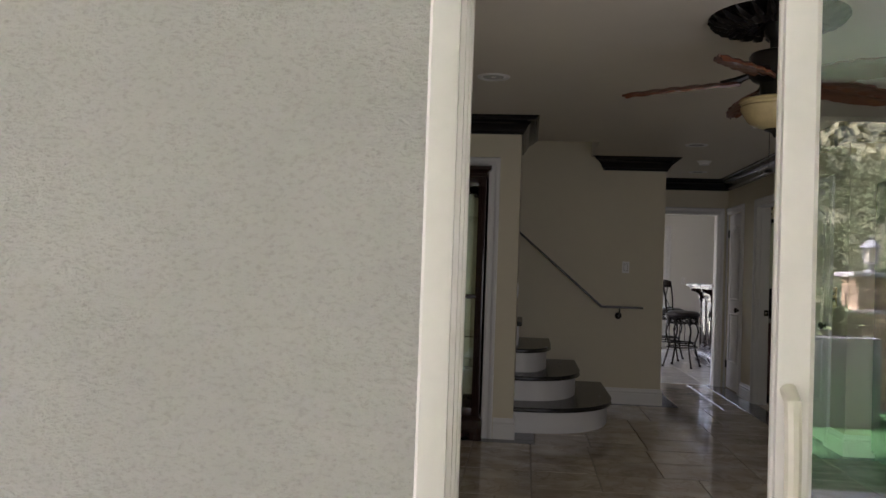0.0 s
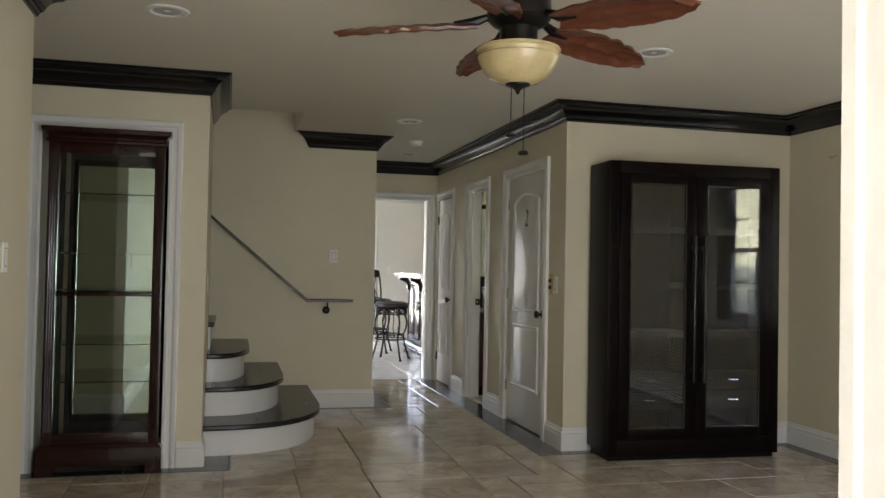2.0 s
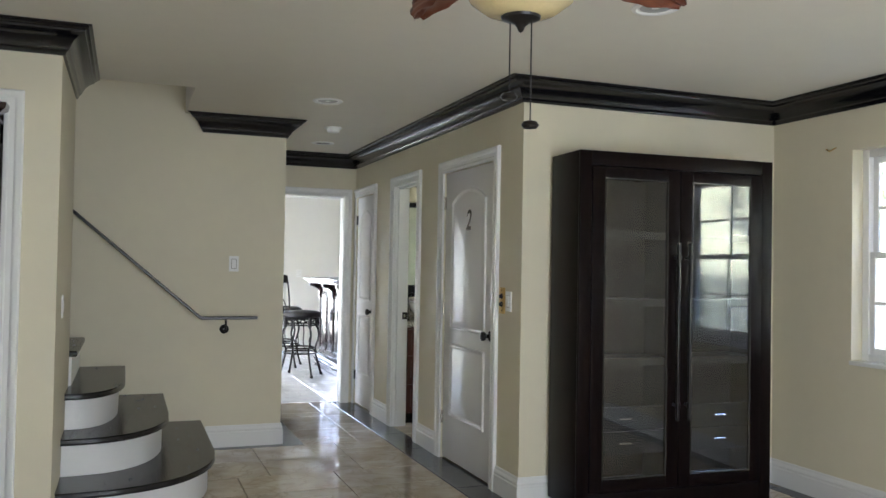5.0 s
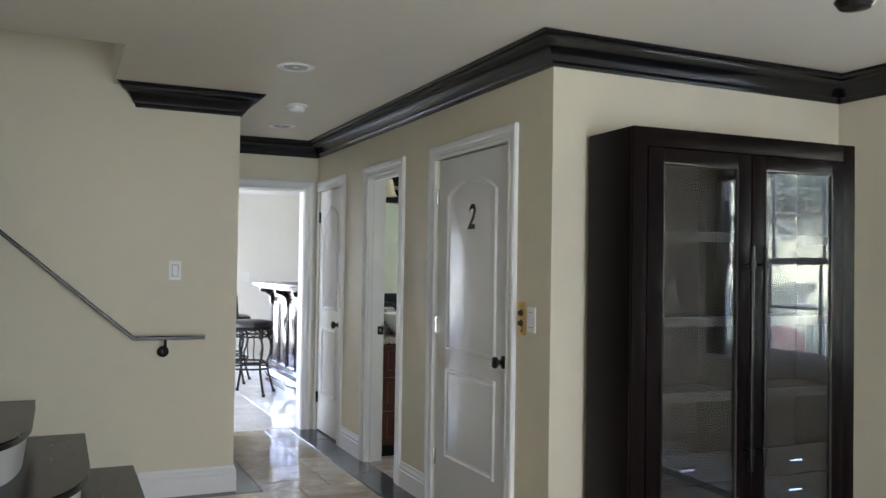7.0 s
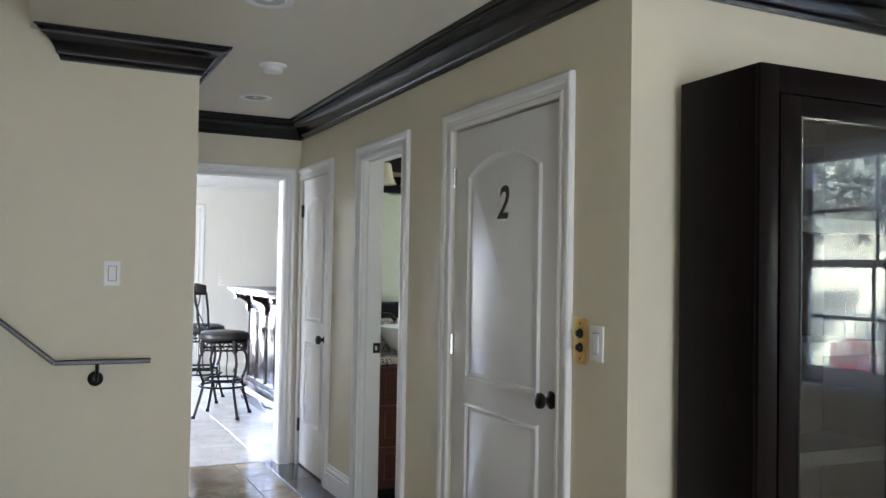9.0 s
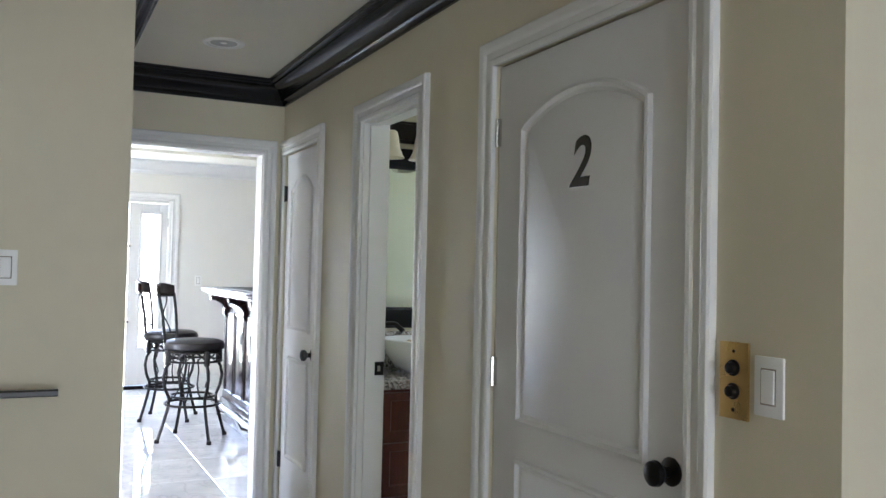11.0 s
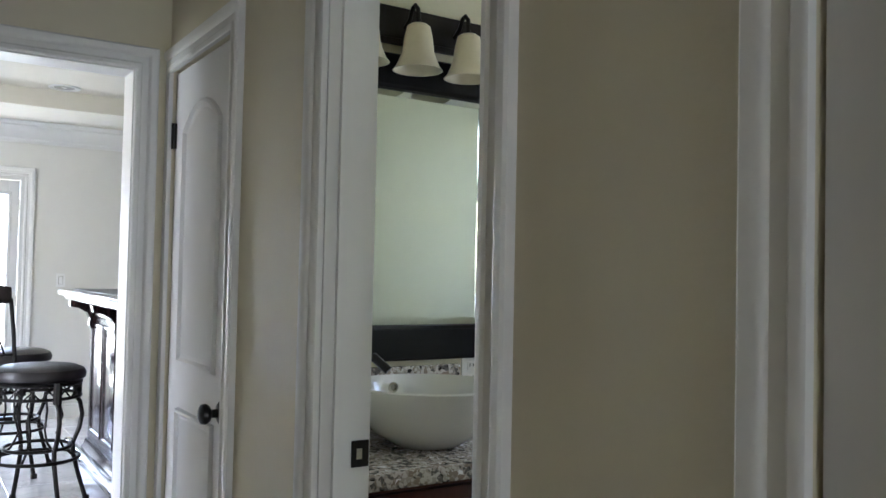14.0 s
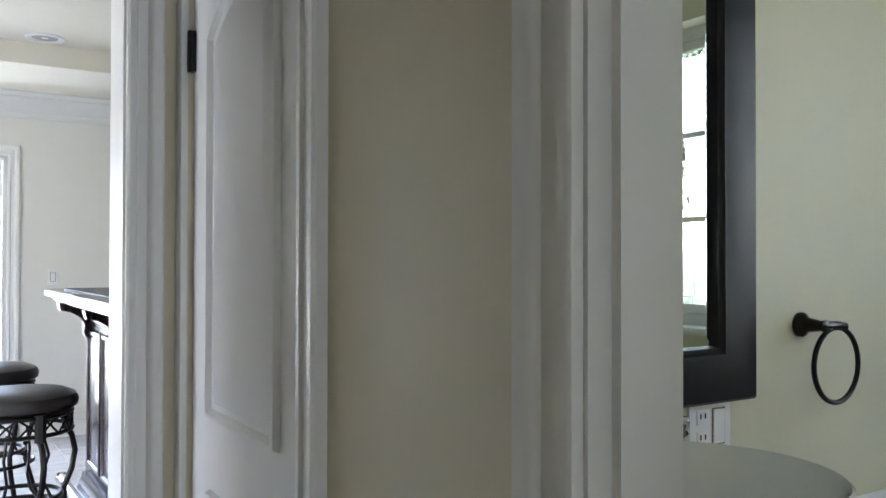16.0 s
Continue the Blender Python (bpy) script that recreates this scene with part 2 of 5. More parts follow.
st_pit_shade.color_ramp.elements[0].color, st_pit_shade.color_ramp.elements[1].color = (0.86, 0.85, 0.84, 1), (1, 1, 1, 1)
sl.new(st_noise.outputs["Fac"], st_pit_shade.inputs[0])
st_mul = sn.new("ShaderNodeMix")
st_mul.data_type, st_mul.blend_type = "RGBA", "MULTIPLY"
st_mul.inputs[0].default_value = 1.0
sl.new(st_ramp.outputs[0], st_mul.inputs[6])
sl.new(st_pit_shade.outputs[0], st_mul.inputs[7])
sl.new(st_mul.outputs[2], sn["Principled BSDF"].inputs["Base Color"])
st_bump = [x for x in sn if x.type == "BUMP"][0]
st_bump.inputs["Distance"].default_value = 0.011
sl.new(st_noise.outputs["Fac"], st_bump.inputs["Height"])
CONC = mat("patio_concrete", (0.42, 0.415, 0.405), 0.8, vary=0.15, scale=2, bump=0.3, bscale=50)

# ---- mesh helpers ----


def box(bm, x0, x1, y0, y1, z0, z1, bevel=0.0):
    vs = [bm.verts.new(p) for p in ((x0, y0, z0), (x1, y0, z0), (x1, y1, z0), (x0, y1, z0), (x0, y0, z1), (x1, y0, z1), (x1, y1, z1), (x0, y1, z1))]
    fs = [bm.faces.new([vs[i] for i in f]) for f in ((3, 2, 1, 0), (4, 5, 6, 7), (0, 1, 5, 4), (1, 2, 6, 5), (2, 3, 7, 6), (3, 0, 4, 7))]
    if bevel:
        es = list({e for f in fs for e in f.edges})
        bmesh.ops.bevel(bm, geom=es, offset=bevel, segments=2, affect="EDGES", profile=0.6)
    return vs


def lathe(bm, prof, at=(0, 0, 0), seg=32, axis="z", turn=None):
    """Turn (radius, height) points round an axis."""
    rings = []
    for r, h in prof:
        ring = []
        for i in range(seg):
            a = 2 * math.pi * i / seg
            p = Vector((r * math.cos(a), r * math.sin(a), h))
            if axis == "x":
                p = Vector((p.z, p.x, p.y))
            elif axis == "y":
                p = Vector((p.x, p.z, p.y))
            if turn:
                p = turn @ p
            ring.append(bm.verts.new(p + Vector(at)))
        rings.append(ring)
    for a, b in zip(rings, rings[1:]):
        for i in range(seg):
            bm.faces.new((a[i], a[(i + 1) % seg], b[(i + 1) % seg], b[i]))
    for ring in (rings[0], rings[-1]):
        if prof[rings.index(ring)][0] > 1e-5:
            bm.faces.new(ring)


def tube(bm, pts, r, seg=10, closed=False, radii=None):
    pts = [Vector(p) for p in pts]
    n, rings, up = len(pts), [], None
    for i, p in enumerate(pts):
        a = pts[(i - 1) % n] if closed or i else p
        b = pts[(i + 1) % n] if closed or i < n - 1 else p
        d = (b - a).normalized()
        if up is None:
            up = d.orthogonal().normalized()
        up = (up - d * up.dot(d)).normalized()
        side = d.cross(up)
        rad = radii[i] if radii else r
        rings.append([bm.verts.new(p + rad * (math.cos(t) * up + math.sin(t) * side)) for t in (2 * math.pi * k / seg for k in range(seg))])
    for i in range(n if closed else n - 1):
        a, b = rings[i], rings[(i + 1) % n]
        for k in range(seg):
            bm.faces.new((a[k], a[(k + 1) % seg], b[(k + 1) % seg], b[k]))
    if not closed:
        bm.faces.new(rings[0][::-1])
        bm.faces.new(rings[-1])


def sweep(bm, path, prof, z0=0.0, closed=False, ends=(0.0, 0.0)):
    """Sweep a closed (out, up) profile along a plan path, mitred; out is to the path's left. ends slant the end cuts."""
    P = [Vector((p[0], p[1])) for p in path]
    n, rings = len(P), []
    for i, p in enumerate(P):
        d0 = (P[i] - P[i - 1]).normalized() if (i or closed) else None
        d1 = (P[(i + 1) % n] - P[i]).normalized() if (i < n - 1 or closed) else None
        n0 = Vector((-d0.y, d0.x)) if d0 else None
        n1 = Vector((-d1.y, d1.x)) if d1 else None
        if d0 and d1:
            m = (n0 + n1).normalized()
            m = m / max(0.2, m.dot(n0))
        elif d1:
            m = n1 - d1 * ends[0]
        else:
            m = n0 + d0 * ends[1]
        rings.append([bm.verts.new((p.x + m.x * o, p.y + m.y * o, z0 + u)) for o, u in prof])
    k = len(prof)
    for i in range(n if closed else n - 1):
        a, b = rings[i], rings[(i + 1) % n]
        for j in range(k):
            bm.faces.new((a[j], b[j], b[(j + 1) % k], a[(j + 1) % k]))
    if not closed:
        bm.faces.new(rings[0])
        bm.faces.new(rings[-1][::-1])


def finish(bm, smooth=True):
    bmesh.ops.recalc_face_normals(bm, faces=bm.faces)
    me = bpy.data.meshes.new("mesh")
    bm.to_mesh(me)
    bm.free()
    if smooth:
        for p in me.polygons:
            p.use_smooth = True
        me.set_sharp_from_angle(angle=radians(35))
    return me


def part(name, bm, material, parent=None, label="", smooth=True):
    me = finish(bm, smooth)
    me.materials.append(material)
    ob = new(name, me)
    if parent:
        ob.parent = parent
    if label:
        ob["label"] = label
    return ob


def thing(name, at, label, category, group="", rz=0):
    ob = new(name)
    ob.empty_display_size = 0.1
    ob.matrix_world = pose(*at, 0, 0, rz)
    return tagged(ob, label, category, group)


def structure(ob, label, category=""):
    return tagged(ob, label, category, kind="structure")


def solid(name, boxes, material, label, bevel=0.0):
    bm = bmesh.new()
    for b in boxes:
        box(bm, *b, bevel=bevel)
    return structure(part(name, bm, material, smooth=False), label)


# ---- plan ----
XR, XB, YB, YM, YE, XH, XL, YC = 2.53, 4.345, 6.115, 8.14, 9.88, 1.52, 0.10, 6.06
CZ = 2.445
XW, YN, YD = -0.60, 4.53, 0.95

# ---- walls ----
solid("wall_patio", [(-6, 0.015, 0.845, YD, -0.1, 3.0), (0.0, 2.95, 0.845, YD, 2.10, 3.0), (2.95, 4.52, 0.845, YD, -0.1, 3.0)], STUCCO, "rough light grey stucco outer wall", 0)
solid("wall_patio_inside", [(XW, 0.0, YD, 0.97, 0, CZ), (0.0, 2.95, YD, 0.97, 2.10, CZ), (2.95, XB, YD, 0.97, 0, CZ)], WALL, "cream painted inner face of the patio wall")
solid("wall_left", [(XW - 0.12, XW, 0.97, YN, 0, CZ)], WALL, "cream painted wall beside the patio door")
solid("wall_nook", [(-2.32, -2.2, YN - 0.12, YC, 0, CZ), (-2.32, XW - 0.12, YN - 0.12, YN, 0, CZ)], WALL, "cream painted walls closing the nook")
solid("wall_curio", [(-3.2, -0.86, YC, YC + 0.12, 0, CZ), (-0.86, -0.135, YC, YC + 0.12, 2.055, CZ), (-0.135, XL, YC, YC + 0.12, 0, CZ), (-0.86, -0.135, YC + 0.45, YC + 0.50, 0, 2.055), (-0.91, -0.86, YC + 0.12, YC + 0.50, 0, 2.055), (-0.135, -0.085, YC + 0.12, YC + 0.50, 0, 2.055), (-0.91, -0.085, YC + 0.12, YC + 0.50, 2.055, 2.105), (-3.3, -3.2, YC, 7.17, 0, CZ)], WALL, "cream painted wall with a cased cabinet niche")
solid("wall_stair_side", [(0.0, XL, YC + 0.12, 7.17, 0, CZ), (-3.2, 0.0, 7.07, 7.17, 0, CZ), (-3.2, 0.78, 7.07, 7.17, CZ + 0.25, 5.0)], WALL, "cream painted wall beside the staircase")
solid("wall_stair", [(-3.2, XH, YM, YM + 0.12, 0, CZ), (-3.2, 0.78, YM, YM + 0.12, CZ, 5.0), (XH - 0.12, XH, YM + 0.12, YE, 0, CZ), (-3.3, -3.2, 7.0, YM + 0.12, 0, 5.0), (0.78, 0.88, 7.07, YM + 0.12, CZ + 0.25, 5.0)], WALL, "cream painted wall along the staircase")
solid("wall_back", [(XR + 0.12, XB, YB, YB + 0.12, 0, CZ)], WALL, "cream painted wall behind the dark display cabinet")
solid("wall_hall", [(XR, XR + 0.12, YB, 6.50, 0, CZ), (XR, XR + 0.12, 6.50, 7.39, 2.03, CZ), (XR, XR + 0.12, 7.39, 7.958, 0, CZ), (XR, XR + 0.12, 7.958, 8.575, 2.03, CZ), (XR, XR + 0.12, 8.575, 9.19, 0, CZ), (XR, XR + 0.12, 9.19, 9.84, 2.03, CZ), (XR, XR + 0.12, 9.84, YE, 0, CZ)], WALL, "cream painted hall wall with three doorways")
solid("wall_hall_end", [(XH - 0.12, 1.595, YE, YE + 0.13, 0, 2.7), (1.595, 2.415, YE, YE + 0.13, 2.035, 2.7), (2.415, XR + 0.12, YE, YE + 0.13, 0, 2.7)], WALL, "cream painted end wall with a doorway to the kitchen")
solid("wall_right", [(XB, XB + 0.18, 0.83, 4.10, 0, 2.7), (XB, XB + 0.18, 4.10, 5.48, 0, 0.85), (XB, XB + 0.18, 4.10, 5.48, 2.08, 2.7), (XB, XB + 0.18, 5.48, 7.90, 0, 2.7), (XB, XB + 0.18, 7.90, 8.75, 0, 1.11), (XB, XB + 0.18, 7.90, 8.75, 2.2, 2.7), (XB, XB + 0.18, 8.75, YE + 0.13, 0, 2.7)], WALL, "cream painted outer wall with windows")
solid("ceiling", [(-2.4, XB, YD, 7.17, CZ, CZ + 0.25), (0.78, XR + 0.12, 7.17, YE, CZ, CZ + 0.25)], CEIL, "smooth off-white painted ceiling with a stair opening")
solid("ceiling_stairwell", [(-3.3, 0.9, 7.0, YM + 0.12, 5.0, 5.1)], CEIL, "off-white ceiling above the staircase")

# bathroom
solid("wall_bathroom", [(XR + 0.12, XB, 9.09, 9.21, 0, 2.45), (XR + 0.12, XB, 7.68, 7.80, 0, 2.45)], BATHWALL, "pale green-cream bathroom walls")
solid("wall_bathroom_lining", [(XR + 0.12, XR + 0.124, 7.80, 7.958, 0, 2.45), (XR + 0.12, XR + 0.124, 8.575, 9.09, 0, 2.45), (XR + 0.12, XR + 0.124, 7.958, 8.575, 2.03, 2.45), (XB - 0.004, XB, 7.80, 7.90, 0, 2.45), (XB - 0.004, XB, 8.75, 9.09, 0, 2.45), (XB - 0.004, XB, 7.90, 8.75, 0, 1.11), (XB - 0.004, XB, 7.90, 8.75, 2.2, 2.45)], BATHWALL, "pale green-cream bathroom side walls")
solid("ceiling_bathroom", [(XR + 0.12, XB, 7.68, 9.21, 2.45, 2.55)], CEIL, "off-white bathroom ceiling")

# kitchen
KY = 14.95
# side wall opening is unseen, added for the fill lamp
solid("wall_kitchen", [(-1.5, 1.088, KY, KY + 0.15, 0, 2.7), (1.088, 2.648, KY, KY + 0.15, 2.107, 2.7), (2.648, 6.0, KY, KY + 0.15, 0, 2.7), (-1.5, -1.35, YE + 0.13, KY, 0, 0.7), (-1.5, -1.35, YE + 0.13, KY, 2.1, 2.7), (-1.5, -1.35, YE + 0.13, 10.8, 0.7, 2.1), (-1.5, -1.35, 11.8, KY, 0.7, 2.1), (6.0, 6.15, YE + 0.13, KY + 0.15, 0, 2.7), (-1.5, XH - 0.12, YE + 0.002, YE + 0.13, 0, 2.7), (XB + 0.18, 6.0, YE + 0.002, YE + 0.13, 0, 2.7)], KWALL, "pale cream kitchen walls")
solid("ceiling_kitchen", [(-1.5, 6.15, YE + 0.13, 12.95, 2.51, 2.7), (-1.5, 6.15, 12.95, 13.45, 2.39, 2.7), (-1.5, 6.15, 13.45, KY, 2.58, 2.7)], CEIL, "white kitchen ceiling with a dropped beam")

# ---- mouldings ----
CROWN = [(0, 0.13), (0, 0), (0.012, 0), (0.016, 0.012), (0.022, 0.022), (0.030, 0.026), (0.034, 0.038), (0.050, 0.066), (0.074, 0.088), (0.098, 0.098), (0.102, 0.108), (0.112, 0.112), (0.118, 0.120), (0.13, 0.122), (0.13, 0.13)]
BASE = [(0, 0.158), (0, 0), (0.018, 0), (0.018, 0.105), (0.014, 0.110), (0.014, 0.118), (0.017, 0.124), (0.013, 0.136), (0.008, 0.142), (0.008, 0.150), (0.004, 0.158)]
CASE = [(0, 0), (0.014, 0), (0.018, 0.006), (0.018, 0.018), (0.013, 0.024), (0.013, 0.046), (0.020, 0.053), (0.024, 0.062), (0.024, 0.078), (0.019, 0.084), (0, 0.084)]


def trim(name, paths, prof, z0, material, label, ends=(0, 0)):
    bm = bmesh.new()
    for p in paths:
        sweep(bm, p, prof, z0, ends=ends)
    return structure(part(name, bm, material), label, "trim")


trim("crown_moulding", [[(XB, 0.97), (XB, YB), (XR, YB), (XR, YE), (XH, YE), (XH, YM), (0.915, YM)]], CROWN, CZ - 0.131, BLACKTRIM, "black glossy crown moulding round the room and hall", (0, 0.95))
trim("crown_moulding_left", [[(XL, 7.17), (XL, YC), (-2.2, YC), (-2.2, YN), (XW, YN), (XW, 0.97), (XB - 0.14, 0.97)]], CROWN, CZ - 0.131, BLACKTRIM, "black glossy crown moulding above the display niche")
trim("baseboard", [[(XB, 0.97), (XB, YB), (XR, YB), (XR, 6.425)], [(XR, 7.468), (XR, 7.88)], [(XR, 8.653), (XR, 9.112)], [(XH, YE), (XH, YM), (0.97, YM)], [(XL, YC + 0.22), (XL, YC), (-0.05, YC)], [(-0.95, YC), (-2.2, YC), (-2.2, YN), (XW, YN), (XW, 0.97), (-0.02, 0.97)]], BASE, 0.0, WHITE, "tall white profiled baseboard")
trim("baseboard_kitchen", [[(6.0, KY), (2.735, KY)], [(1.005, KY), (-1.35, KY), (-1.35, YE + 0.13)]], BASE, 0.0, WHITE, "white kitchen baseboard")
trim("crown_kitchen", [[(6.0, KY), (-1.35, KY), (-1.35, 13.45)]], [(o * 1.1, u * 1.35) for o, u in CROWN], 2.58 - 0.176, WHITE, "white kitchen crown moulding")


def casing(name, label, plane, at, a0, a1, top, sign, width=1.0, bottom=0.0):
    """Three-sided door casing on the plane x=at or y=at; sign is the side the room lies on."""
    bm = bmesh.new()
    k = len(CASE)
    rings = []
    for a, dz, da in ((a0, 0, -1), (a0, 1, -1), (a1, 1, 1), (a1, 0, 1)):
        ring = []
        for o, u in CASE:
            u *= width
            aa, z = a + da * u, (top + u if dz else bottom)
            ring.append(bm.verts.new((at + sign * o, aa, z) if plane == "x" else (aa, at + sign * o, z)))
        rings.append(ring)
    for r0, r1 in zip(rings, rings[1:]):
        for j in range(k):
            bm.faces.new((r0[j], r1[j], r1[(j + 1) % k], r0[(j + 1) % k]))
    bm.faces.new(rings[0])
    bm.faces.new(rings[-1])
    return structure(part(name, bm, WHITE), label, "door casing")


casing("casing_door_numbered", "white fluted casing round the numbered door", "x", XR, 6.505, 7.385, 2.025, -1, 0.96)
casing("casing_bathroom", "white fluted casing round the bathroom doorway", "x", XR, 7.963, 8.57, 2.025, -1, 0.96)
casing("casing_closet", "white fluted casing round the closet door", "x", XR, 9.195, 9.835, 2.025, -1, 0.96)
casing("casing_kitchen", "white casing round the kitchen doorway", "y", YE, 1.60, 2.41, 2.03, -1, 0.92)
casing("casing_niche", "white fluted casing round the display niche", "y", YC, -0.86, -0.138, 2.05, -1)
solid("jamb_bathroom", [(XR + 0.001, XR + 0.125, 7.958, 7.968, 0, 2.025), (XR + 0.001, XR + 0.125, 8.565, 8.575, 0, 2.025), (XR + 0.001, XR + 0.125, 7.958, 8.575, 2.025, 2.03), (XR + 0.03, XR + 0.065, 8.553, 8.565, 0, 2.012), (XR + 0.03, XR + 0.065, 7.968, 7.972, 0, 2.012), (XR + 0.03, XR + 0.065, 7.968, 8.565, 2.012, 2.025)], WHITE, "white bathroom door jamb with stop")
solid("jamb_kitchen", [(1.595, 1.607, YE + 0.001, YE + 0.135, 0, 2.025), (2.405, 2.415, YE + 0.001, YE + 0.135, 0, 2.025), (1.595, 2.415, YE + 0.001, YE + 0.135, 2.025, 2.035)], WHITE, "white kitchen doorway jamb")

# ---- doors ----


def offset_poly(pts, d):
    """Inset a counter-clockwise polygon by d."""
    n, out = len(pts), []
    for i in range(n):
        p0, p1, p2 = Vector(pts[i - 1]), Vector(pts[i]), Vector(pts[(i + 1) % n])
        e0, e1 = (p1 - p0).normalized(), (p2 - p1).normalized()
        n0, n1 = Vector((-e0.y, e0.x)), Vector((-e1.y, e1.x))
        m = (n0 + n1).normalized()
        out.append(p1 + m * (d / max(0.3, m.dot(n0))))
    return out


def panel_outline(u0, u1, v0, v1, arch):
    pts = [(u0, v0), (u1, v0), (u1, v1)]
    if arch:
        for i in range(1, 16):
            t = i / 16
            pts.append((u1 + (u0 - u1) * t, v1 + arch * math.sin(math.pi * t) ** 0.8))
    pts.append((u0, v1))
    return pts


def raised(bm, pts, put, steps):
    """Raised panel moulding: (inset, height) steps, filled at the last."""
    rings = [[bm.verts.new(put(p[0], p[1], h)) for p in offset_poly(pts, d)] for d, h in steps]
    for a, b in zip(rings, rings[1:]):
        for i in range(len(a)):
            bm.faces.new((a[i], a[(i + 1) % len(a)], b[(i + 1) % len(b)], b[i]))
    bm.faces.new(rings[-1])


PANEL = [(0.0, -0.002), (0.005, 0.012), (0.013, 0.015), (0.022, 0.004), (0.032, 0.0015), (0.055, 0.012)]


def knob(parent, at, material, name="door_knob"):
    bm = bmesh.new()
    lathe(bm, [(0.033, 0), (0.033, 0.004), (0.026, 0.009), (0.013, 0.012), (0.012, 0.03), (0.024, 0.036), (0.030, 0.046), (0.028, 0.058), (0.018, 0.064), (0, 0.066)], seg=24, axis="x", turn=Matrix.Rotation(math.pi, 3, "Z"))
    ob = part(name, bm, material, parent, "dark bronze round knob")
    ob.location = at
    return ob


def panel_door(name, y0, y1, label, knob_y, hinge_y, hinge_mat, hinges, upper=(0.91, 1.795), arch=0.085, inset=0.145, lower_top=0.81):
    """A closed two-panel door with an arched upper panel, hall side facing -x."""
    d = thing(name, (XR + 0.012, (y0 + y1) / 2, 0.012), label, "door")
    d["kind"] = "structure"
    w = (y1 - y0) / 2
    bm = bmesh.new()
    box(bm, 0, 0.035, -w + 0.003, w - 0.003, 0, 2.008, 0.002)
    part("leaf", bm, DOORW, d)
    put = lambda u, v, h: (-h, -u, v)
    s = inset
    for nm, pts in (("upper_panel", panel_outline(-w + s, w - s, upper[0], upper[1], arch)), ("lower_panel", panel_outline(-w + s, w - s, 0.30, lower_top, 0))):
        bm = bmesh.new()
        raised(bm, pts, put, PANEL)
        part(nm, bm, DOORW, d)
    k = knob(d, (0, knob_y - (y0 + y1) / 2, 0.915), IRON)
    for z in hinges:
        bm = bmesh.new()
        tube(bm, [(-0.010, 0, z - 0.045), (-0.010, 0, z + 0.045)], 0.006, 8)
        box(bm, -0.009, 0.0, -0.012, 0.012, z - 0.044, z + 0.044)
        h = part("hinge", bm, hinge_mat, d, "door hinge")
        h.location = (0, hinge_y - (y0 + y1) / 2, 0)
    return d


d2 = panel_door("door_1", 6.505, 7.385, "closed grey-white arched two-panel door with black number", 6.568, 7.38, CHROME, (0.28, 1.05, 1.80))
panel_door("door_2", 9.195, 9.835, "closed narrow white arched two-panel closet door", 9.262, 9.828, IRON, (0.27, 1.79), upper=(1.015, 1.79), inset=0.13, lower_top=0.87)
txt = bpy.data.curves.new("number", "FONT")
txt.body, txt.size, txt.extrude, txt.bevel_depth, txt.shear, txt.align_x = "2", 0.185, 0.003, 0.003, 0.2, "CENTER"
txt.offset = 0.002
num = new("house_number", txt)
num.data.materials.append(BLACKTRIM)
num.parent = d2
num.matrix_local = Matrix(((0, 0, -1, -0.007), (-1, 0, 0, 6.93 - 6.945), (0, 1, 0, 1.597), (0, 0, 0, 1)))
num["label"] = "black metal numeral two"

# strike plate on the bathroom jamb
st = thing("strike_plate", (XR + 0.098, 8.564, 0.935), "black metal strike plate on the bathroom jamb", "strike plate")
bm = bmesh.new()
box(bm, -0.02, 0.024, -0.003, 0, -0.03, 0.03, 0.002)
part("plate", bm, IRON, st)
bm = bmesh.new()
box(bm, -0.008, 0.006, -0.0045, -0.002, -0.012, 0.012)
part("latch_hole", bm, CHROME, st)

# ---- patio door ----


def prism(bm, pts, z0, z1):
    a = [bm.verts.new((x, y, z0)) for x, y in pts]
    b = [bm.verts.new((x, y, z1)) for x, y in pts]
    n = len(pts)
    for i in range(n):
        bm.faces.new((a[i], a[(i + 1) % n], b[(i + 1) % n], b[i]))
    bm.faces.new(a[::-1])
    bm.faces.new(b)


pd = thing("door_3", (0, 0, 0), "white framed sliding glass patio door standing partly open", "patio door")
pd["kind"] = "structure"
bm = bmesh.new()
prism(bm, [(0.0155, 0.85), (0.0155, 0.842), (0.020, 0.838), (0.052, 0.838), (0.059, 0.840), (0.059, 0.858), (0.066, 0.861), (0.066, 0.874), (0.071, 0.876), (0.071, 0.886), (0.066, 0.889), (0.066, 0.898), (0.074, 0.901), (0.074, 0.92), (0.060, 0.923), (0.060, 0.97), (0.0155, 0.97)], 0, 2.10)
part("left_jamb", bm, VINYL, pd)
bm = bmesh.new()
prism(bm, [(2.89, 0.79), (2.95, 0.79), (2.95, 0.97), (2.87, 0.97), (2.87, 0.86), (2.89, 0.86)], 0, 2.10)
part("right_jamb", bm, VINYL, pd)
bm = bmesh.new()
box(bm, 0.074, 2.87, 0.80, 0.96, 2.055, 2.098, 0.003)
part("head", bm, VINYL, pd)
bm = bmesh.new()
box(bm, 0.074, 2.87, 0.80, 0.96, -0.02, 0.02, 0.003)
box(bm, 0.074, 2.87, 0.928, 0.934, 0.02, 0.032)
part("sill_track", bm, CHROME, pd)


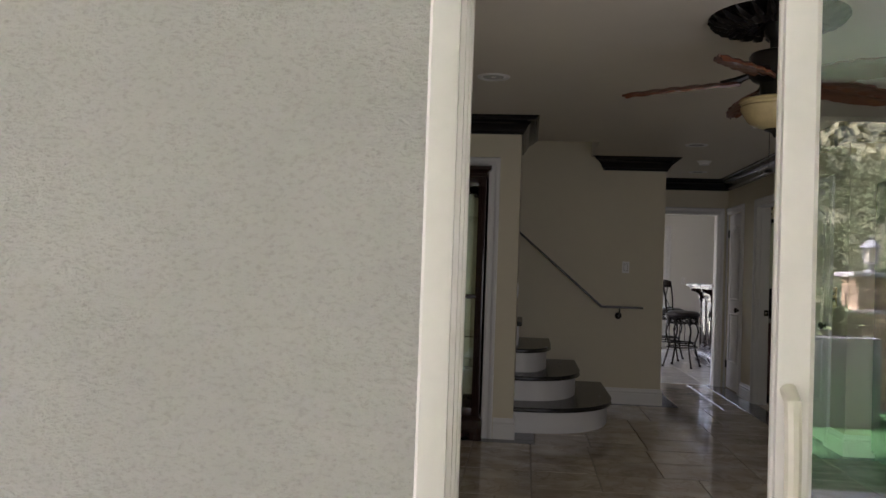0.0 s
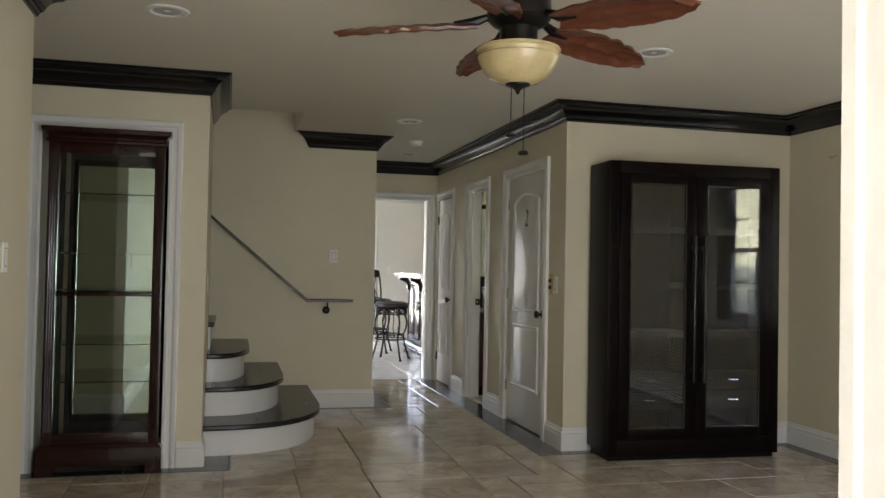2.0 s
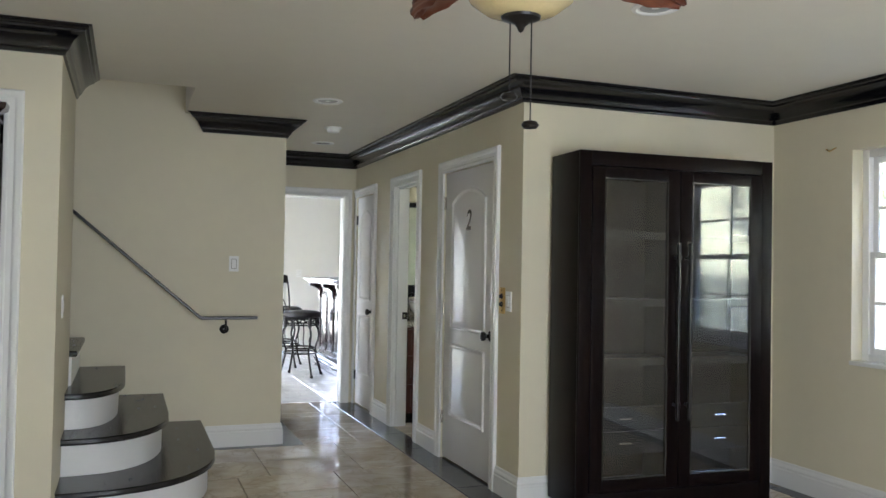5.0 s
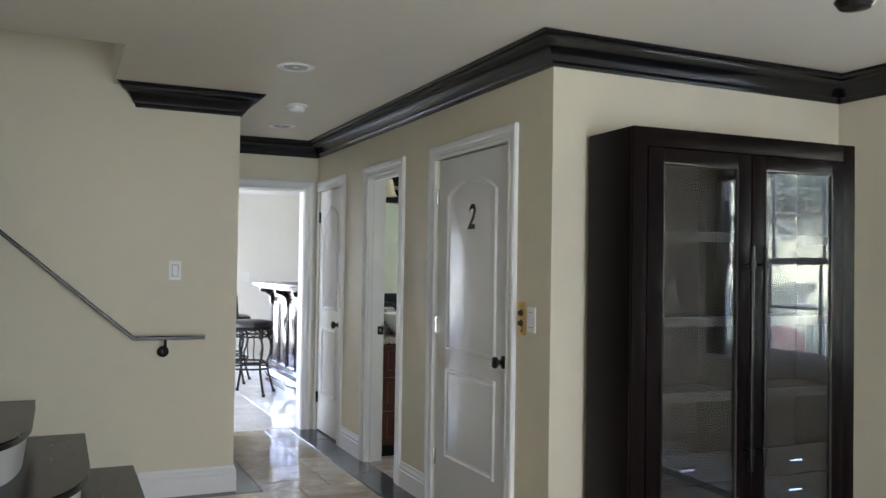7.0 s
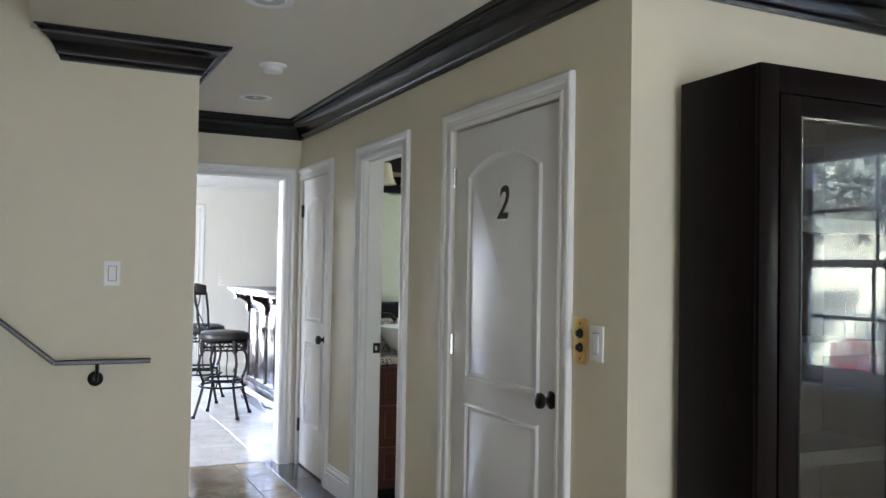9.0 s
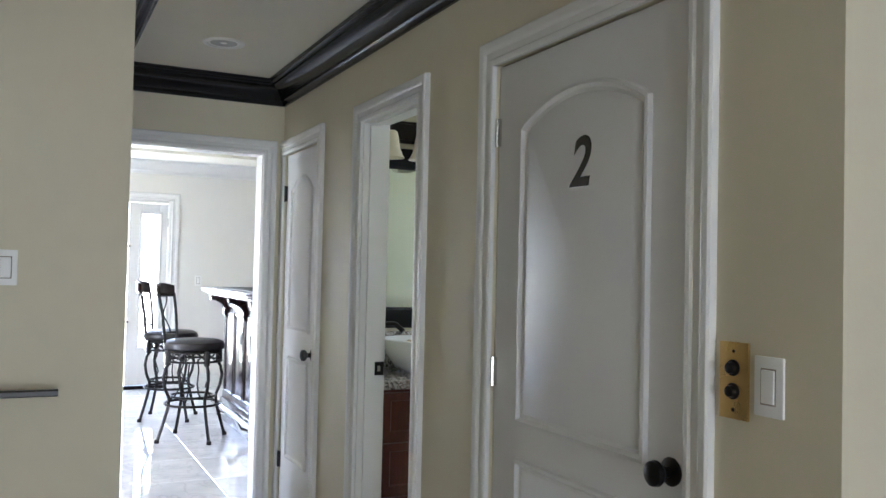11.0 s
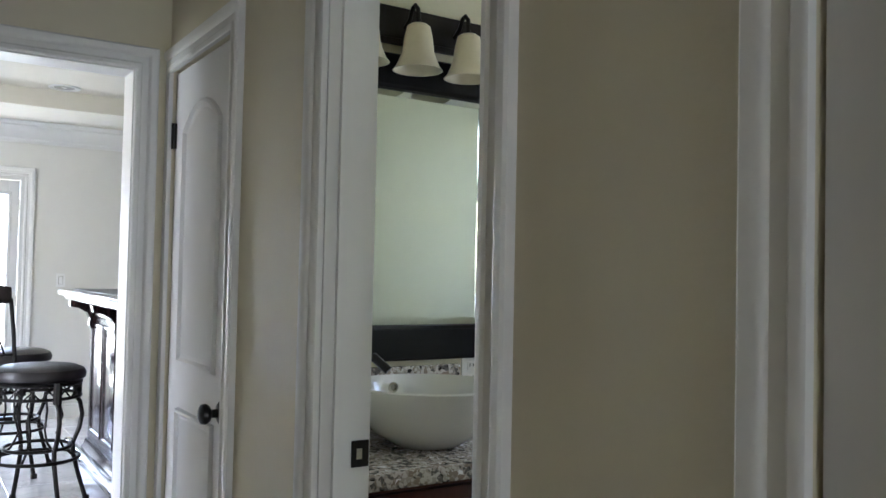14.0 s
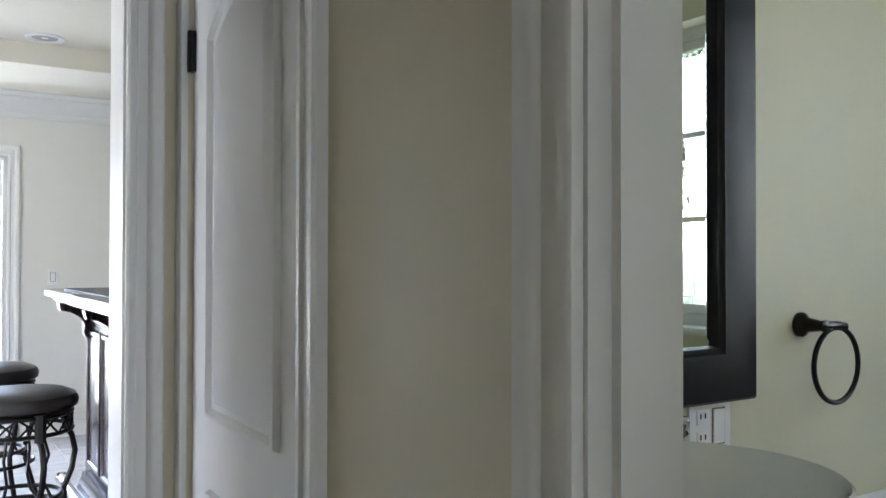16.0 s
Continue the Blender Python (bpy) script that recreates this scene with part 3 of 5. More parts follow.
def leaf(parent, x0, x1, y):
    for nm, (a, b, z0, z1) in (("stile", (x0, x0 + 0.053, 0.034, 2.05)), ("stile", (x1 - 0.053, x1, 0.034, 2.05)), ("rail", (x0 + 0.054, x1 - 0.054, 0.034, 0.12)), ("rail", (x0 + 0.054, x1 - 0.054, 1.985, 2.05))):
        bm = bmesh.new()
        if nm == "stile":
            prism(bm, [(a, y), (a + 0.006, y - 0.002), (b - 0.008, y - 0.002), (b, y + 0.004), (b, y + 0.034), (b - 0.006, y + 0.04), (a + 0.004, y + 0.04), (a, y + 0.036), (a, y + 0.026), (a + 0.004, y + 0.024), (a + 0.004, y + 0.014), (a, y + 0.012)], z0, z1)
        else:
            box(bm, a, b, y, y + 0.038, z0, z1, 0.003)
        part(nm, bm, VINYL, parent)
    bm = bmesh.new()
    box(bm, x0 + 0.053, x1 - 0.053, y + 0.017, y + 0.023, 0.12, 1.985)
    g = part("pane", bm, PATIOGLASS, parent, "clear reflective glass pane", smooth=False)
    g.visible_shadow = False
    bm = bmesh.new()
    box(bm, x0 + 0.053, x1 - 0.053, y + 0.029, y + 0.034, 0.12, 1.985)
    g = part("pane", bm, PATIOGLASS, parent, "clear reflective glass pane", smooth=False)
    g.visible_shadow = False


leaf(pd, 0.534, 1.595, 0.935)
leaf(pd, 1.50, 2.86, 0.872)
bm = bmesh.new()
tube(bm, [(0.549, 0.933, 0.86), (0.549, 0.910, 0.875), (0.549, 0.902, 0.95), (0.549, 0.902, 1.02), (0.549, 0.910, 1.09), (0.549, 0.933, 1.105)], 0.012, 10)
part("handle", bm, mat("cream_plastic", (0.64, 0.60, 0.52), 0.4, vary=0.1), pd, "cream pull handle")

# ---- window on the right wall ----


def window(name, label, x, y0, y1, z0, z1, cols, rows, split=True, inner=XB):
    w = thing(name, (0, 0, 0), label, "window")
    w["kind"] = "structure"
    f = 0.045
    zm = (z0 + z1) / 2
    bm = bmesh.new()
    box(bm, x - 0.03, x + 0.05, y0, y0 + f, z0, z1, 0.003)
    box(bm, x - 0.03, x + 0.05, y1 - f, y1, z0, z1, 0.003)
    box(bm, x - 0.03, x + 0.05, y0 + f, y1 - f, z1 - f, z1, 0.003)
    box(bm, x - 0.03, x + 0.05, y0 + f, y1 - f, z0, z0 + f, 0.003)
    part("window_frame", bm, WHITE, w)
    bm = bmesh.new()
    box(bm, inner - 0.02, x - 0.031, y0 - 0.03 if split else y0, y1 + 0.0, z0 - 0.02, z0 + 0.004, 0.004)
    part("window_sill", bm, WHITE, w)
    sashes = ((z0 + f, zm + 0.02, 0.0), (zm - 0.02, z1 - f, 0.025)) if split else ((z0 + f, z1 - f, 0.0),)
    for a, b, dx in sashes:
        bm = bmesh.new()
        s, xx = 0.035, x - 0.02 + dx
        box(bm, xx, xx + 0.024, y0 + f, y0 + f + s, a, b, 0.002)
        box(bm, xx, xx + 0.024, y1 - f - s, y1 - f, a, b, 0.002)
        box(bm, xx, xx + 0.024, y0 + f + s, y1 - f - s, a, a + s, 0.002)
        box(bm, xx, xx + 0.024, y0 + f + s, y1 - f - s, b - s, b, 0.002)
        for i in range(1, cols):
            yy = y0 + f + s + (y1 - y0 - 2 * f - 2 * s) * i / cols
            box(bm, xx + 0.004, xx + 0.016, yy - 0.009, yy + 0.009, a + s, b - s)
        for i in range(1, rows):
            zz = a + s + (b - a - 2 * s) * i / rows
            box(bm, xx + 0.003, xx + 0.017, y0 + f + s, y1 - f - s, zz - 0.009, zz + 0.009)
        sash = part("sash", bm, WHITE, w, smooth=False)
        bm = bmesh.new()
        box(bm, xx + 0.008, xx + 0.012, y0 + f + s, y1 - f - s, a + s, b - s)
        g = part("pane", bm, GLASS, sash, smooth=False)
        g.visible_shadow = False


window("window_1", "white vinyl double-hung window with glazing bars", XB + 0.11, 4.10, 5.48, 0.85, 2.08, 3, 2)
window("window_2", "white bathroom window with glazing bars", XB + 0.11, 7.90, 8.75, 1.11, 2.20, 3, 3, split=False)

# ---- staircase ----
stairs = thing("staircase", (0, 0, 0), "curved starting steps with dark treads and white risers", "staircase")
RISE = 0.205


def step_outline(xr, yf, x0=XL, ys=None, rnd=0.0, n=18):
    """Plan of a bullnose step: from the side wall round to the stair wall."""
    pts = [(x0, YM)]
    pts.append((xr, YM))
    ym = yf + (YM - yf) * 0.46
    for i in range(n + 1):
        a = math.pi / 2 * i / n
        pts.append((x0 + (xr - x0) * math.cos(a) ** 0.72, ym - (ym - yf) * math.sin(a) ** 0.95))
    return pts


def tread(pts, z, parent, name="tread"):
    bm = bmesh.new()
    rings = []
    for d, h in ((0.010, z - 0.034), (0.0, z - 0.026), (0.0, z - 0.010), (0.008, z)):
        rings.append([bm.verts.new((p[0], p[1], h)) for p in offset_poly(pts, d)])
    for a, b in zip(rings, rings[1:]):
        for i in range(len(a)):
            bm.faces.new((a[i], a[(i + 1) % len(a)], b[(i + 1) % len(b)], b[i]))
    bm.faces.new(rings[0][::-1])
    bm.faces.new(rings[-1])
    return part(name, bm, TREAD, parent)


RISERP = mat("white_riser_paint", (0.74, 0.73, 0.71), 0.4, vary=0.03, scale=4, bump=0.1, bscale=60)
for i, (xr, yf) in enumerate(((0.93, 6.31), (0.665, 6.62), (0.405, 6.85))):
    z = RISE * (i + 1)
    tread(step_outline(xr, yf, XL + 0.001), z, stairs)
    bm = bmesh.new()
    prism(bm, step_outline(xr - 0.03, yf + 0.03, XL + 0.002), z - RISE + (0.0 if i == 0 else 0.001), z - 0.035)
    part("riser", bm, RISERP, stairs)
for i in range(3, 15):
    z, x1 = RISE * (i + 1), 0.41 - 0.265 * (i - 2)
    x0 = x1 - 0.30
    tread([(x0, 7.175), (x1, 7.175), (x1, YM - 0.002), (x0, YM - 0.002)], z, stairs)
    bm = bmesh.new()
    box(bm, x0 + 0.02, x1 - 0.03, 7.175, YM - 0.002, z - RISE - 0.05, z - 0.035)
    part("riser", bm, RISERP, stairs)

# ---- handrail ----
rail = thing("handrail", (-0.03, YM - 0.11, 0), "thin dark metal handrail fixed to the stair wall", "handrail")
bm = bmesh.new()
for p, q in (((1.345, 0, 0.957), (0.945, 0, 0.957)), ((0.945, 0, 0.957), (-1.2, 0, 2.79))):
    d = (Vector(q) - Vector(p)).normalized()
    s, u = Vector((0, 1, 0)), d.cross(Vector((0, 1, 0))).normalized()
    ring = [[bm.verts.new(Vector(o) + s * a * 0.016 + u * b * 0.011) for a, b in ((-1, -0.6), (-0.6, -1), (0.6, -1), (1, -0.6), (1, 0.6), (0.6, 1), (-0.6, 1), (-1, 0.6))] for o in (p, q)]
    for i in range(8):
        bm.faces.new((ring[0][i], ring[0][(i + 1) % 8], ring[1][(i + 1) % 8], ring[1][i]))
    bm.faces.new(ring[0])
    bm.faces.new(ring[1])
part("rail", bm, STEEL, rail)
for bx, bz in ((1.12, 0.957), (-0.75, 2.405)):
    bm = bmesh.new()
    tube(bm, [(bx, 0, bz - 0.012), (bx, 0.0, bz - 0.06), (bx, 0.02, bz - 0.085), (bx, 0.105, bz - 0.088)], 0.008, 8)
    br = part("bracket", bm, IRON, rail)
    bm = bmesh.new()
    lathe(bm, [(0.034, 0.11), (0.034, 0.101), (0.026, 0.093), (0.012, 0.09), (0, 0.09)], (bx, 0, bz - 0.088), 24, "y")
    part("rosette", bm, IRON, br)

# ---- curio cabinet in the niche ----
cur = thing("curio_cabinet", (-0.48, 6.17, 0), "tall mahogany curio cabinet with glass shelves and mirrored back", "cabinet")
W, D = 0.327, 0.20


def ringbox(bm, w, d, prof, z0):
    """A profile swept round a rectangle; out grows outwards."""
    sweep(bm, [(-w, -d), (-w, d), (w, d), (w, -d)], prof, z0, closed=True)


bm = bmesh.new()
ringbox(bm, W, D, [(0, 0), (0.012, 0), (0.014, 0.012), (0.006, 0.02), (0.006, 0.035), (0.020, 0.05), (0.034, 0.058), (0.038, 0.075), (0.038, 0.085), (-0.05, 0.085), (-0.05, 0)], 1.97)
box(bm, -W + 0.02, W - 0.02, -D + 0.02, D - 0.02, 2.015, 2.045)
part("cornice", bm, MAHOG, cur)
bm = bmesh.new()
ringbox(bm, W, D, [(0.0, 0.175), (0.006, 0.165), (0.018, 0.155), (0.024, 0.145), (0.024, 0.05), (-0.03, 0.05), (-0.03, 0.175)], 0.0)
box(bm, -W - 0.024, -W + 0.07, -D - 0.024, -D + 0.05, 0, 0.0505)
box(bm, W - 0.07, W + 0.024, -D - 0.024, -D + 0.05, 0, 0.0505)
box(bm, -W - 0.02, W + 0.02, D - 0.06, D + 0.02, 0, 0.0505)
box(bm, -W + 0.02, W - 0.02, -D + 0.02, D - 0.02, 0.12, 0.175)
part("plinth", bm, MAHOG, cur)
for sx in (-1, 1):
    for sy in (-1, 1):
        bm = bmesh.new()
        x0, x1 = sorted((sx * W, sx * (W - (0.058 if sy < 0 else 0.03))))
        y0, y1 = sorted((sy * D, sy * (D - 0.045)))
        box(bm, x0, x1, y0, y1, 0.175, 1.97, 0.004)
        if sy < 0:
            for k in (0.016, 0.029, 0.042):
                tube(bm, [(sx * (W - k), y0 - 0.001, 0.25), (sx * (W - k), y0 - 0.001, 1.90)], 0.005, 8)
        part("post", bm, MAHOG if sy < 0 else ESPIN, cur)
for z, h in ((1.905, 0.065), (0.175, 0.06), (1.055, 0.024)):
    bm = bmesh.new()
    box(bm, -W + 0.058, W - 0.058, -D + 0.006, -D + 0.03, z, z + h, 0.003)
    part("rail", bm, MAHOG, cur)
bm = bmesh.new()
box(bm, -W + 0.06, W - 0.06, D - 0.03, D - 0.012, 0.175, 1.97)
part("back_panel", bm, ESPIN, cur)
bm = bmesh.new()
box(bm, -W + 0.085, W - 0.06, D - 0.036, D - 0.031, 0.245, 1.905)
part("mirror_back", bm, CURIOMIRROR, cur, "mirrored back panel", smooth=False)
for z in (0.535, 0.76, 1.085, 1.305, 1.665):
    bm = bmesh.new()
    box(bm, -W + 0.02, W - 0.02, -D + 0.04, D - 0.04, z, z + 0.008)
    part("glass_shelf", bm, SHELFG, cur, "clear glass shelf", smooth=False)
for sx in (-1, 1):
    bm = bmesh.new()
    box(bm, sx * (W - 0.012) - 0.002, sx * (W - 0.012) + 0.002, -D + 0.045, D - 0.045, 0.235, 1.905)
    g = part("side_glass", bm, GLASS, cur, smooth=False)
    g.visible_shadow = False
bm = bmesh.new()
box(bm, -W + 0.058, W - 0.058, -D + 0.014, -D + 0.018, 0.235, 1.905)
g = part("front_glass", bm, GLASS, cur, smooth=False)
g.visible_shadow = False

# ---- dark display cabinet ----
cab = thing("display_cabinet", (3.325, 5.882, 0), "tall espresso wood display cabinet with two glass doors", "cabinet", rz=-2.0)
W, D, Hc = 0.632, 0.172, 2.005
for x0, x1 in ((-W, -W + 0.03), (W - 0.03, W)):
    bm = bmesh.new()
    box(bm, x0, x1, -D + 0.0205, D, 0.05, Hc, 0.003)
    part("side_panel", bm, ESPRESSO, cab)
bm = bmesh.new()
box(bm, -W + 0.03, W - 0.03, D - 0.015, D, 0.05, Hc)
box(bm, -W + 0.03, W - 0.03, -D + 0.02, D - 0.015, Hc - 0.05, Hc - 0.002)
box(bm, -W + 0.03, W - 0.03, -D + 0.02, D - 0.015, 0.10, 0.14)
part("carcass", bm, ESPRESSO, cab)
bm = bmesh.new()
box(bm, -W, -W + 0.072, -D, -D + 0.02, 0.03, Hc, 0.004)
box(bm, W - 0.072, W, -D, -D + 0.02, 0.03, Hc, 0.004)
box(bm, -W + 0.072, W - 0.072, -D + 0.001, -D + 0.02, Hc - 0.08, Hc, 0.003)
box(bm, -W + 0.072, W - 0.072, -D + 0.001, -D + 0.02, 0.03, 0.14, 0.003)
part("face_frame", bm, ESPRESSO, cab)
bm = bmesh.new()
box(bm, -W + 0.02, W - 0.02, -D + 0.03, D - 0.02, 0.0, 0.05)
part("plinth", bm, ESPIN, cab)
for z in (1.54, 1.165, 0.835):
    bm = bmesh.new()
    box(bm, -W + 0.031, W - 0.031, -D + 0.05, D - 0.016, z, z + 0.025, 0.002)
    sf = part("shelf", bm, ESPIN, cab)
    bm = bmesh.new()
    sweep(bm, [(W - 0.032, -D + 0.05), (-W + 0.032, -D + 0.05)], [(0, 0.031), (0, -0.012), (-0.008, -0.012), (-0.012, -0.007), (-0.008, -0.001), (-0.005, 0.002), (-0.005, 0.014), (-0.010, 0.018), (-0.013, 0.025), (-0.008, 0.031)], z)
    part("edge_moulding", bm, BEAD, sf, "glossy dark ridged edge moulding")
bm = bmesh.new()
box(bm, -0.02, 0.02, -D + 0.05, D - 0.016, 0.14, Hc - 0.05)
part("divider", bm, ESPIN, cab)
for sx in (-1, 1):
    for z in (0.33, 0.465):
        bm = bmesh.new()
        x0, x1 = sorted((sx * 0.04, sx * (W - 0.05)))
        box(bm, x0, x1, -D + 0.06, -D + 0.08, z, z + 0.128, 0.004)
        dr = part("drawer_front", bm, ESPIN, cab)
        bm = bmesh.new()
        c = (x0 + x1) / 2
        tube(bm, [(c - 0.035, -D + 0.062, z + 0.065), (c - 0.035, -D + 0.042, z + 0.065), (c + 0.035, -D + 0.042, z + 0.065), (c + 0.035, -D + 0.062, z + 0.065)], 0.006, 8)
        part("drawer_pull", bm, CHROME, dr, "small nickel drawer pull")
for sx in (-1, 1):
    a, b = sorted((sx * 0.003, sx * (W - 0.075)))
    bm = bmesh.new()
    s, z0, z1 = 0.077, 0.145, Hc - 0.085
    box(bm, a, a + s, -D - 0.004, -D + 0.018, z0, z1, 0.003)
    box(bm, b - s, b, -D - 0.004, -D + 0.018, z0, z1, 0.003)
    box(bm, a + s, b - s, -D - 0.004, -D + 0.018, z0, z0 + 0.07, 0.003)
    box(bm, a + s, b - s, -D - 0.004, -D + 0.018, z1 - 0.062, z1, 0.003)
    dd = part("door", bm, ESPRESSO, cab)
    bm = bmesh.new()
    put = lambda u, v, h: (u, -D - 0.002 - h, v)
    pts = panel_outline(a + s - 0.004, b - s + 0.004, z0 + 0.066, z1 - 0.058, 0)
    rings = [[bm.verts.new(put(p[0], p[1], h)) for p in offset_poly(pts, q)] for q, h in ((0, 0.0), (0.003, 0.006), (0.009, 0.004), (0.013, -0.004))]
    for r0, r1 in zip(rings, rings[1:]):
        for i in range(4):
            bm.faces.new((r0[i], r0[(i + 1) % 4], r1[(i + 1) % 4], r1[i]))
    part("bead", bm, BEAD, dd)
    bm = bmesh.new()
    box(bm, a + s, b - s, -D + 0.002, -D + 0.006, z0 + 0.07, z1 - 0.062)
    g = part("door_glass", bm, CABGLASS, dd, "clear glass door pane", smooth=False)
    g.visible_shadow = False
    hx = sx * 0.038
    bm = bmesh.new()
    lathe(bm, [(0.0, 0.525), (0.0095, 0.525), (0.0105, 0.531), (0.0105, 1.504), (0.0095, 1.51), (0.0, 1.51)], (hx, -D - 0.05, 0), 14)
    for z in (0.61, 1.43):
        tube(bm, [(hx, -D - 0.004, z), (hx, -D - 0.05, z)], 0.007, 10)
        lathe(bm, [(0.0, z - 0.014), (0.015, z - 0.014), (0.015, z + 0.014), (0.0, z + 0.014)], (hx, -D - 0.05, 0), 14)
    part("bar_handle", bm, IRON, dd, "long dark metal bar handle")

# ---- ceiling fan ----
fan = thing("ceiling_fan", (1.252, 3.524, 0.012), "bronze ceiling fan with carved palm-leaf blades and amber bowl light", "ceiling fan")
bm = bmesh.new()
lathe(bm, [(0.0, 2.40), (0.07, 2.40), (0.075, 2.405), (0.08, 2.425), (0.27, 2.425), (0.30, 2.432), (0.30, CZ)], seg=40)
med = part("medallion", bm, IRON, fan, "ornate dark leaf-carved ceiling medallion")
for r, ln in ((0.22, 0.10), (0.13, 0.08)):
    bm = bmesh.new()
    tube(bm, [(r - ln / 2, 0, 2.42), (r, 0, 2.402), (r + ln / 2, 0, 2.414), (r + ln * 0.8, 0, 2.43)], 0.02, 6, radii=(0.012, 0.022, 0.02, 0.006))
    lm = finish(bm)
    lm.materials.append(IRON)
    for i in range(26):
        lf = new("leaf", lm)
        lf.parent = med
        lf.matrix_local = pose(0, 0, 0, 0, 0, math.degrees(2 * math.pi * i / 26 + r))
bm = bmesh.new()
lathe(bm, [(0.0, 2.41), (0.062, 2.41), (0.055, 2.36), (0.03, 2.325), (0.03, 2.29), (0.06, 2.285), (0.11, 2.27), (0.118, 2.255), (0.118, 2.17), (0.10, 2.15), (0.07, 2.135), (0.07, 2.075), (0.085, 2.07), (0.085, 2.06), (0.0, 2.06)], seg=36)
part("motor", bm, IRON, fan)
bm = bmesh.new()
lathe(bm, [(0.145, 2.062), (0.155, 2.058), (0.156, 2.050), (0.148, 2.044), (0.146, 2.032), (0.150, 2.026), (0.143, 2.005), (0.12, 1.965), (0.085, 1.94), (0.04, 1.928), (0.0, 1.926), ], seg=40)
part("bowl_shade", bm, AMBER, fan, "amber glass bowl shade")
bm = bmesh.new()
lathe(bm, [(0.0, 1.892), (0.006, 1.896), (0.010, 1.906), (0.02, 1.915), (0.045, 1.924), (0.048, 1.932), (0.0, 1.935)], seg=20)
part("finial", bm, IRON, fan)
for dx, dy, zb in ((-0.018, 0.02, 1.75), (0.018, -0.02, 1.68)):
    bm = bmesh.new()
    tube(bm, [(dx, dy, 1.93), (dx, dy, zb)], 0.0016, 6)
    for k in range(int((1.90 - zb) / 0.008)):
        z = zb + k * 0.008
        lathe(bm, [(0, z), (0.0028, z + 0.0025), (0, z + 0.005)], (dx, dy, 0), 6)
    pc = part("pull_chain", bm, IRON, fan)
    bm = bmesh.new()
    lathe(bm, [(0, zb + 0.006), (0.016, zb + 0.002), (0.021, zb - 0.006), (0.016, zb - 0.013), (0, zb - 0.016)], (dx, dy, 0), 16)
    part("fob", bm, IRON, pc)


def blade_mesh():
    bm = bmesh.new()
    n, m = 30, 13
    L0, L1, wmax = 0.17, 0.685, 0.092
    grid = []
    for i in range(n + 1):
        t = i / n
        w = wmax * (math.sin(math.pi * min(1, 0.10 + t * 0.87)) ** 0.62) * (1.0 if t < 0.9 else 1 - (t - 0.9) * 3.5)
        notch = 1 - 0.09 * max(0, math.sin(t * 42)) * (t > 0.35)
        row = []
        for j in range(m):
            v = j / (m - 1) * 2 - 1
            rib = 0.004 * math.sin(abs(v) * 9 - t * 36) * (1 - 0.4 * abs(v)) * min(1, t * 5)
            mid = 0.006 * math.exp(-(v * 7) ** 2)
            x = L0 + (L1 - L0) * t - abs(v) ** 1.5 * 0.02
            y = v * w * (notch if abs(v) > 0.9 else 1)
            row.append((x, y, -0.018 * t * t + rib - mid - 0.012 * v * v))
        grid.append(row)
    top = [[bm.verts.new((x, y, z + 0.006)) for x, y, z in row] for row in grid]
    bot = [[bm.verts.new((x, y, z - 0.004)) for x, y, z in row] for row in grid]
    for i in range(n):
        for j in range(m - 1):
            bm.faces.new((top[i][j], top[i + 1][j], top[i + 1][j + 1], top[i][j + 1]))
            bm.faces.new((bot[i][j], bot[i][j + 1], bot[i + 1][j + 1], bot[i + 1][j]))
        for j in (0, m - 1):
            bm.faces.new((top[i][j], top[i + 1][j], bot[i + 1][j], bot[i][j]))
    for i in (0, n):
        for j in range(m - 1):
            bm.faces.new((top[i][j], top[i][j + 1], bot[i][j + 1], bot[i][j]))
    me = finish(bm)
    me.materials.append(BLADE)
    return me


BM = blade_mesh()
for k in range(5):
    b = new("blade", BM)
    b.parent = fan
    b["label"] = "carved reddish-brown palm leaf blade"
    b.matrix_local = pose(0, 0, 2.155, 0, 0, 21 + 72 * k) @ pose(0, 0, 0, -14, 2, 0)
    bm = bmesh.new()
    tube(bm, [(0.06, 0, 2.17), (0.12, 0, 2.175), (0.17, 0, 2.155), (0.24, 0, 2.148)], 0.012, 8, radii=(0.012, 0.014, 0.02, 0.012))
    ir = part("blade_iron", bm, IRON, fan)
    ir.matrix_local = pose(0, 0, 0, 0, 0, 21 + 72 * k)

# ---- ceiling fixtures ----


def downlight(x, y, z):
    d = thing("downlight", (x, y, z), "white round recessed ceiling downlight, switched off", "ceiling light", "recessed downlights")
    bm = bmesh.new()
    lathe(bm, [(0.072, -0.002), (0.080, -0.008), (0.096, -0.006), (0.100, 0.0), (0.072, 0.0)], seg=36)
    part("ring", bm, WHITE, d)
    bm = bmesh.new()
    lathe(bm, [(0.0, -0.0015), (0.05, -0.003), (0.072, -0.0015)], seg=30)
    part("lens", bm, mat("grey_lamp_lens", (0.5, 0.5, 0.48), 0.25, vary=0.05), d)
    return d


for x, y in ((1.63, 7.23), (2.02, 9.14), (-0.07, 4.73), (2.43, 4.69)):
    downlight(x, y, CZ)
downlight(2.62, 12.82, 2.51)
sm = thing("smoke_detector", (1.91, 8.27, CZ), "small white round smoke detector on the ceiling", "smoke detector")
bm = bmesh.new()
lathe(bm, [(0.0, -0.04), (0.042, -0.04), (0.05, -0.034), (0.052, -0.012), (0.068, -0.01), (0.07, 0)], seg=30)
part("body", bm, PLASTIC, sm)

# ---- switches ----


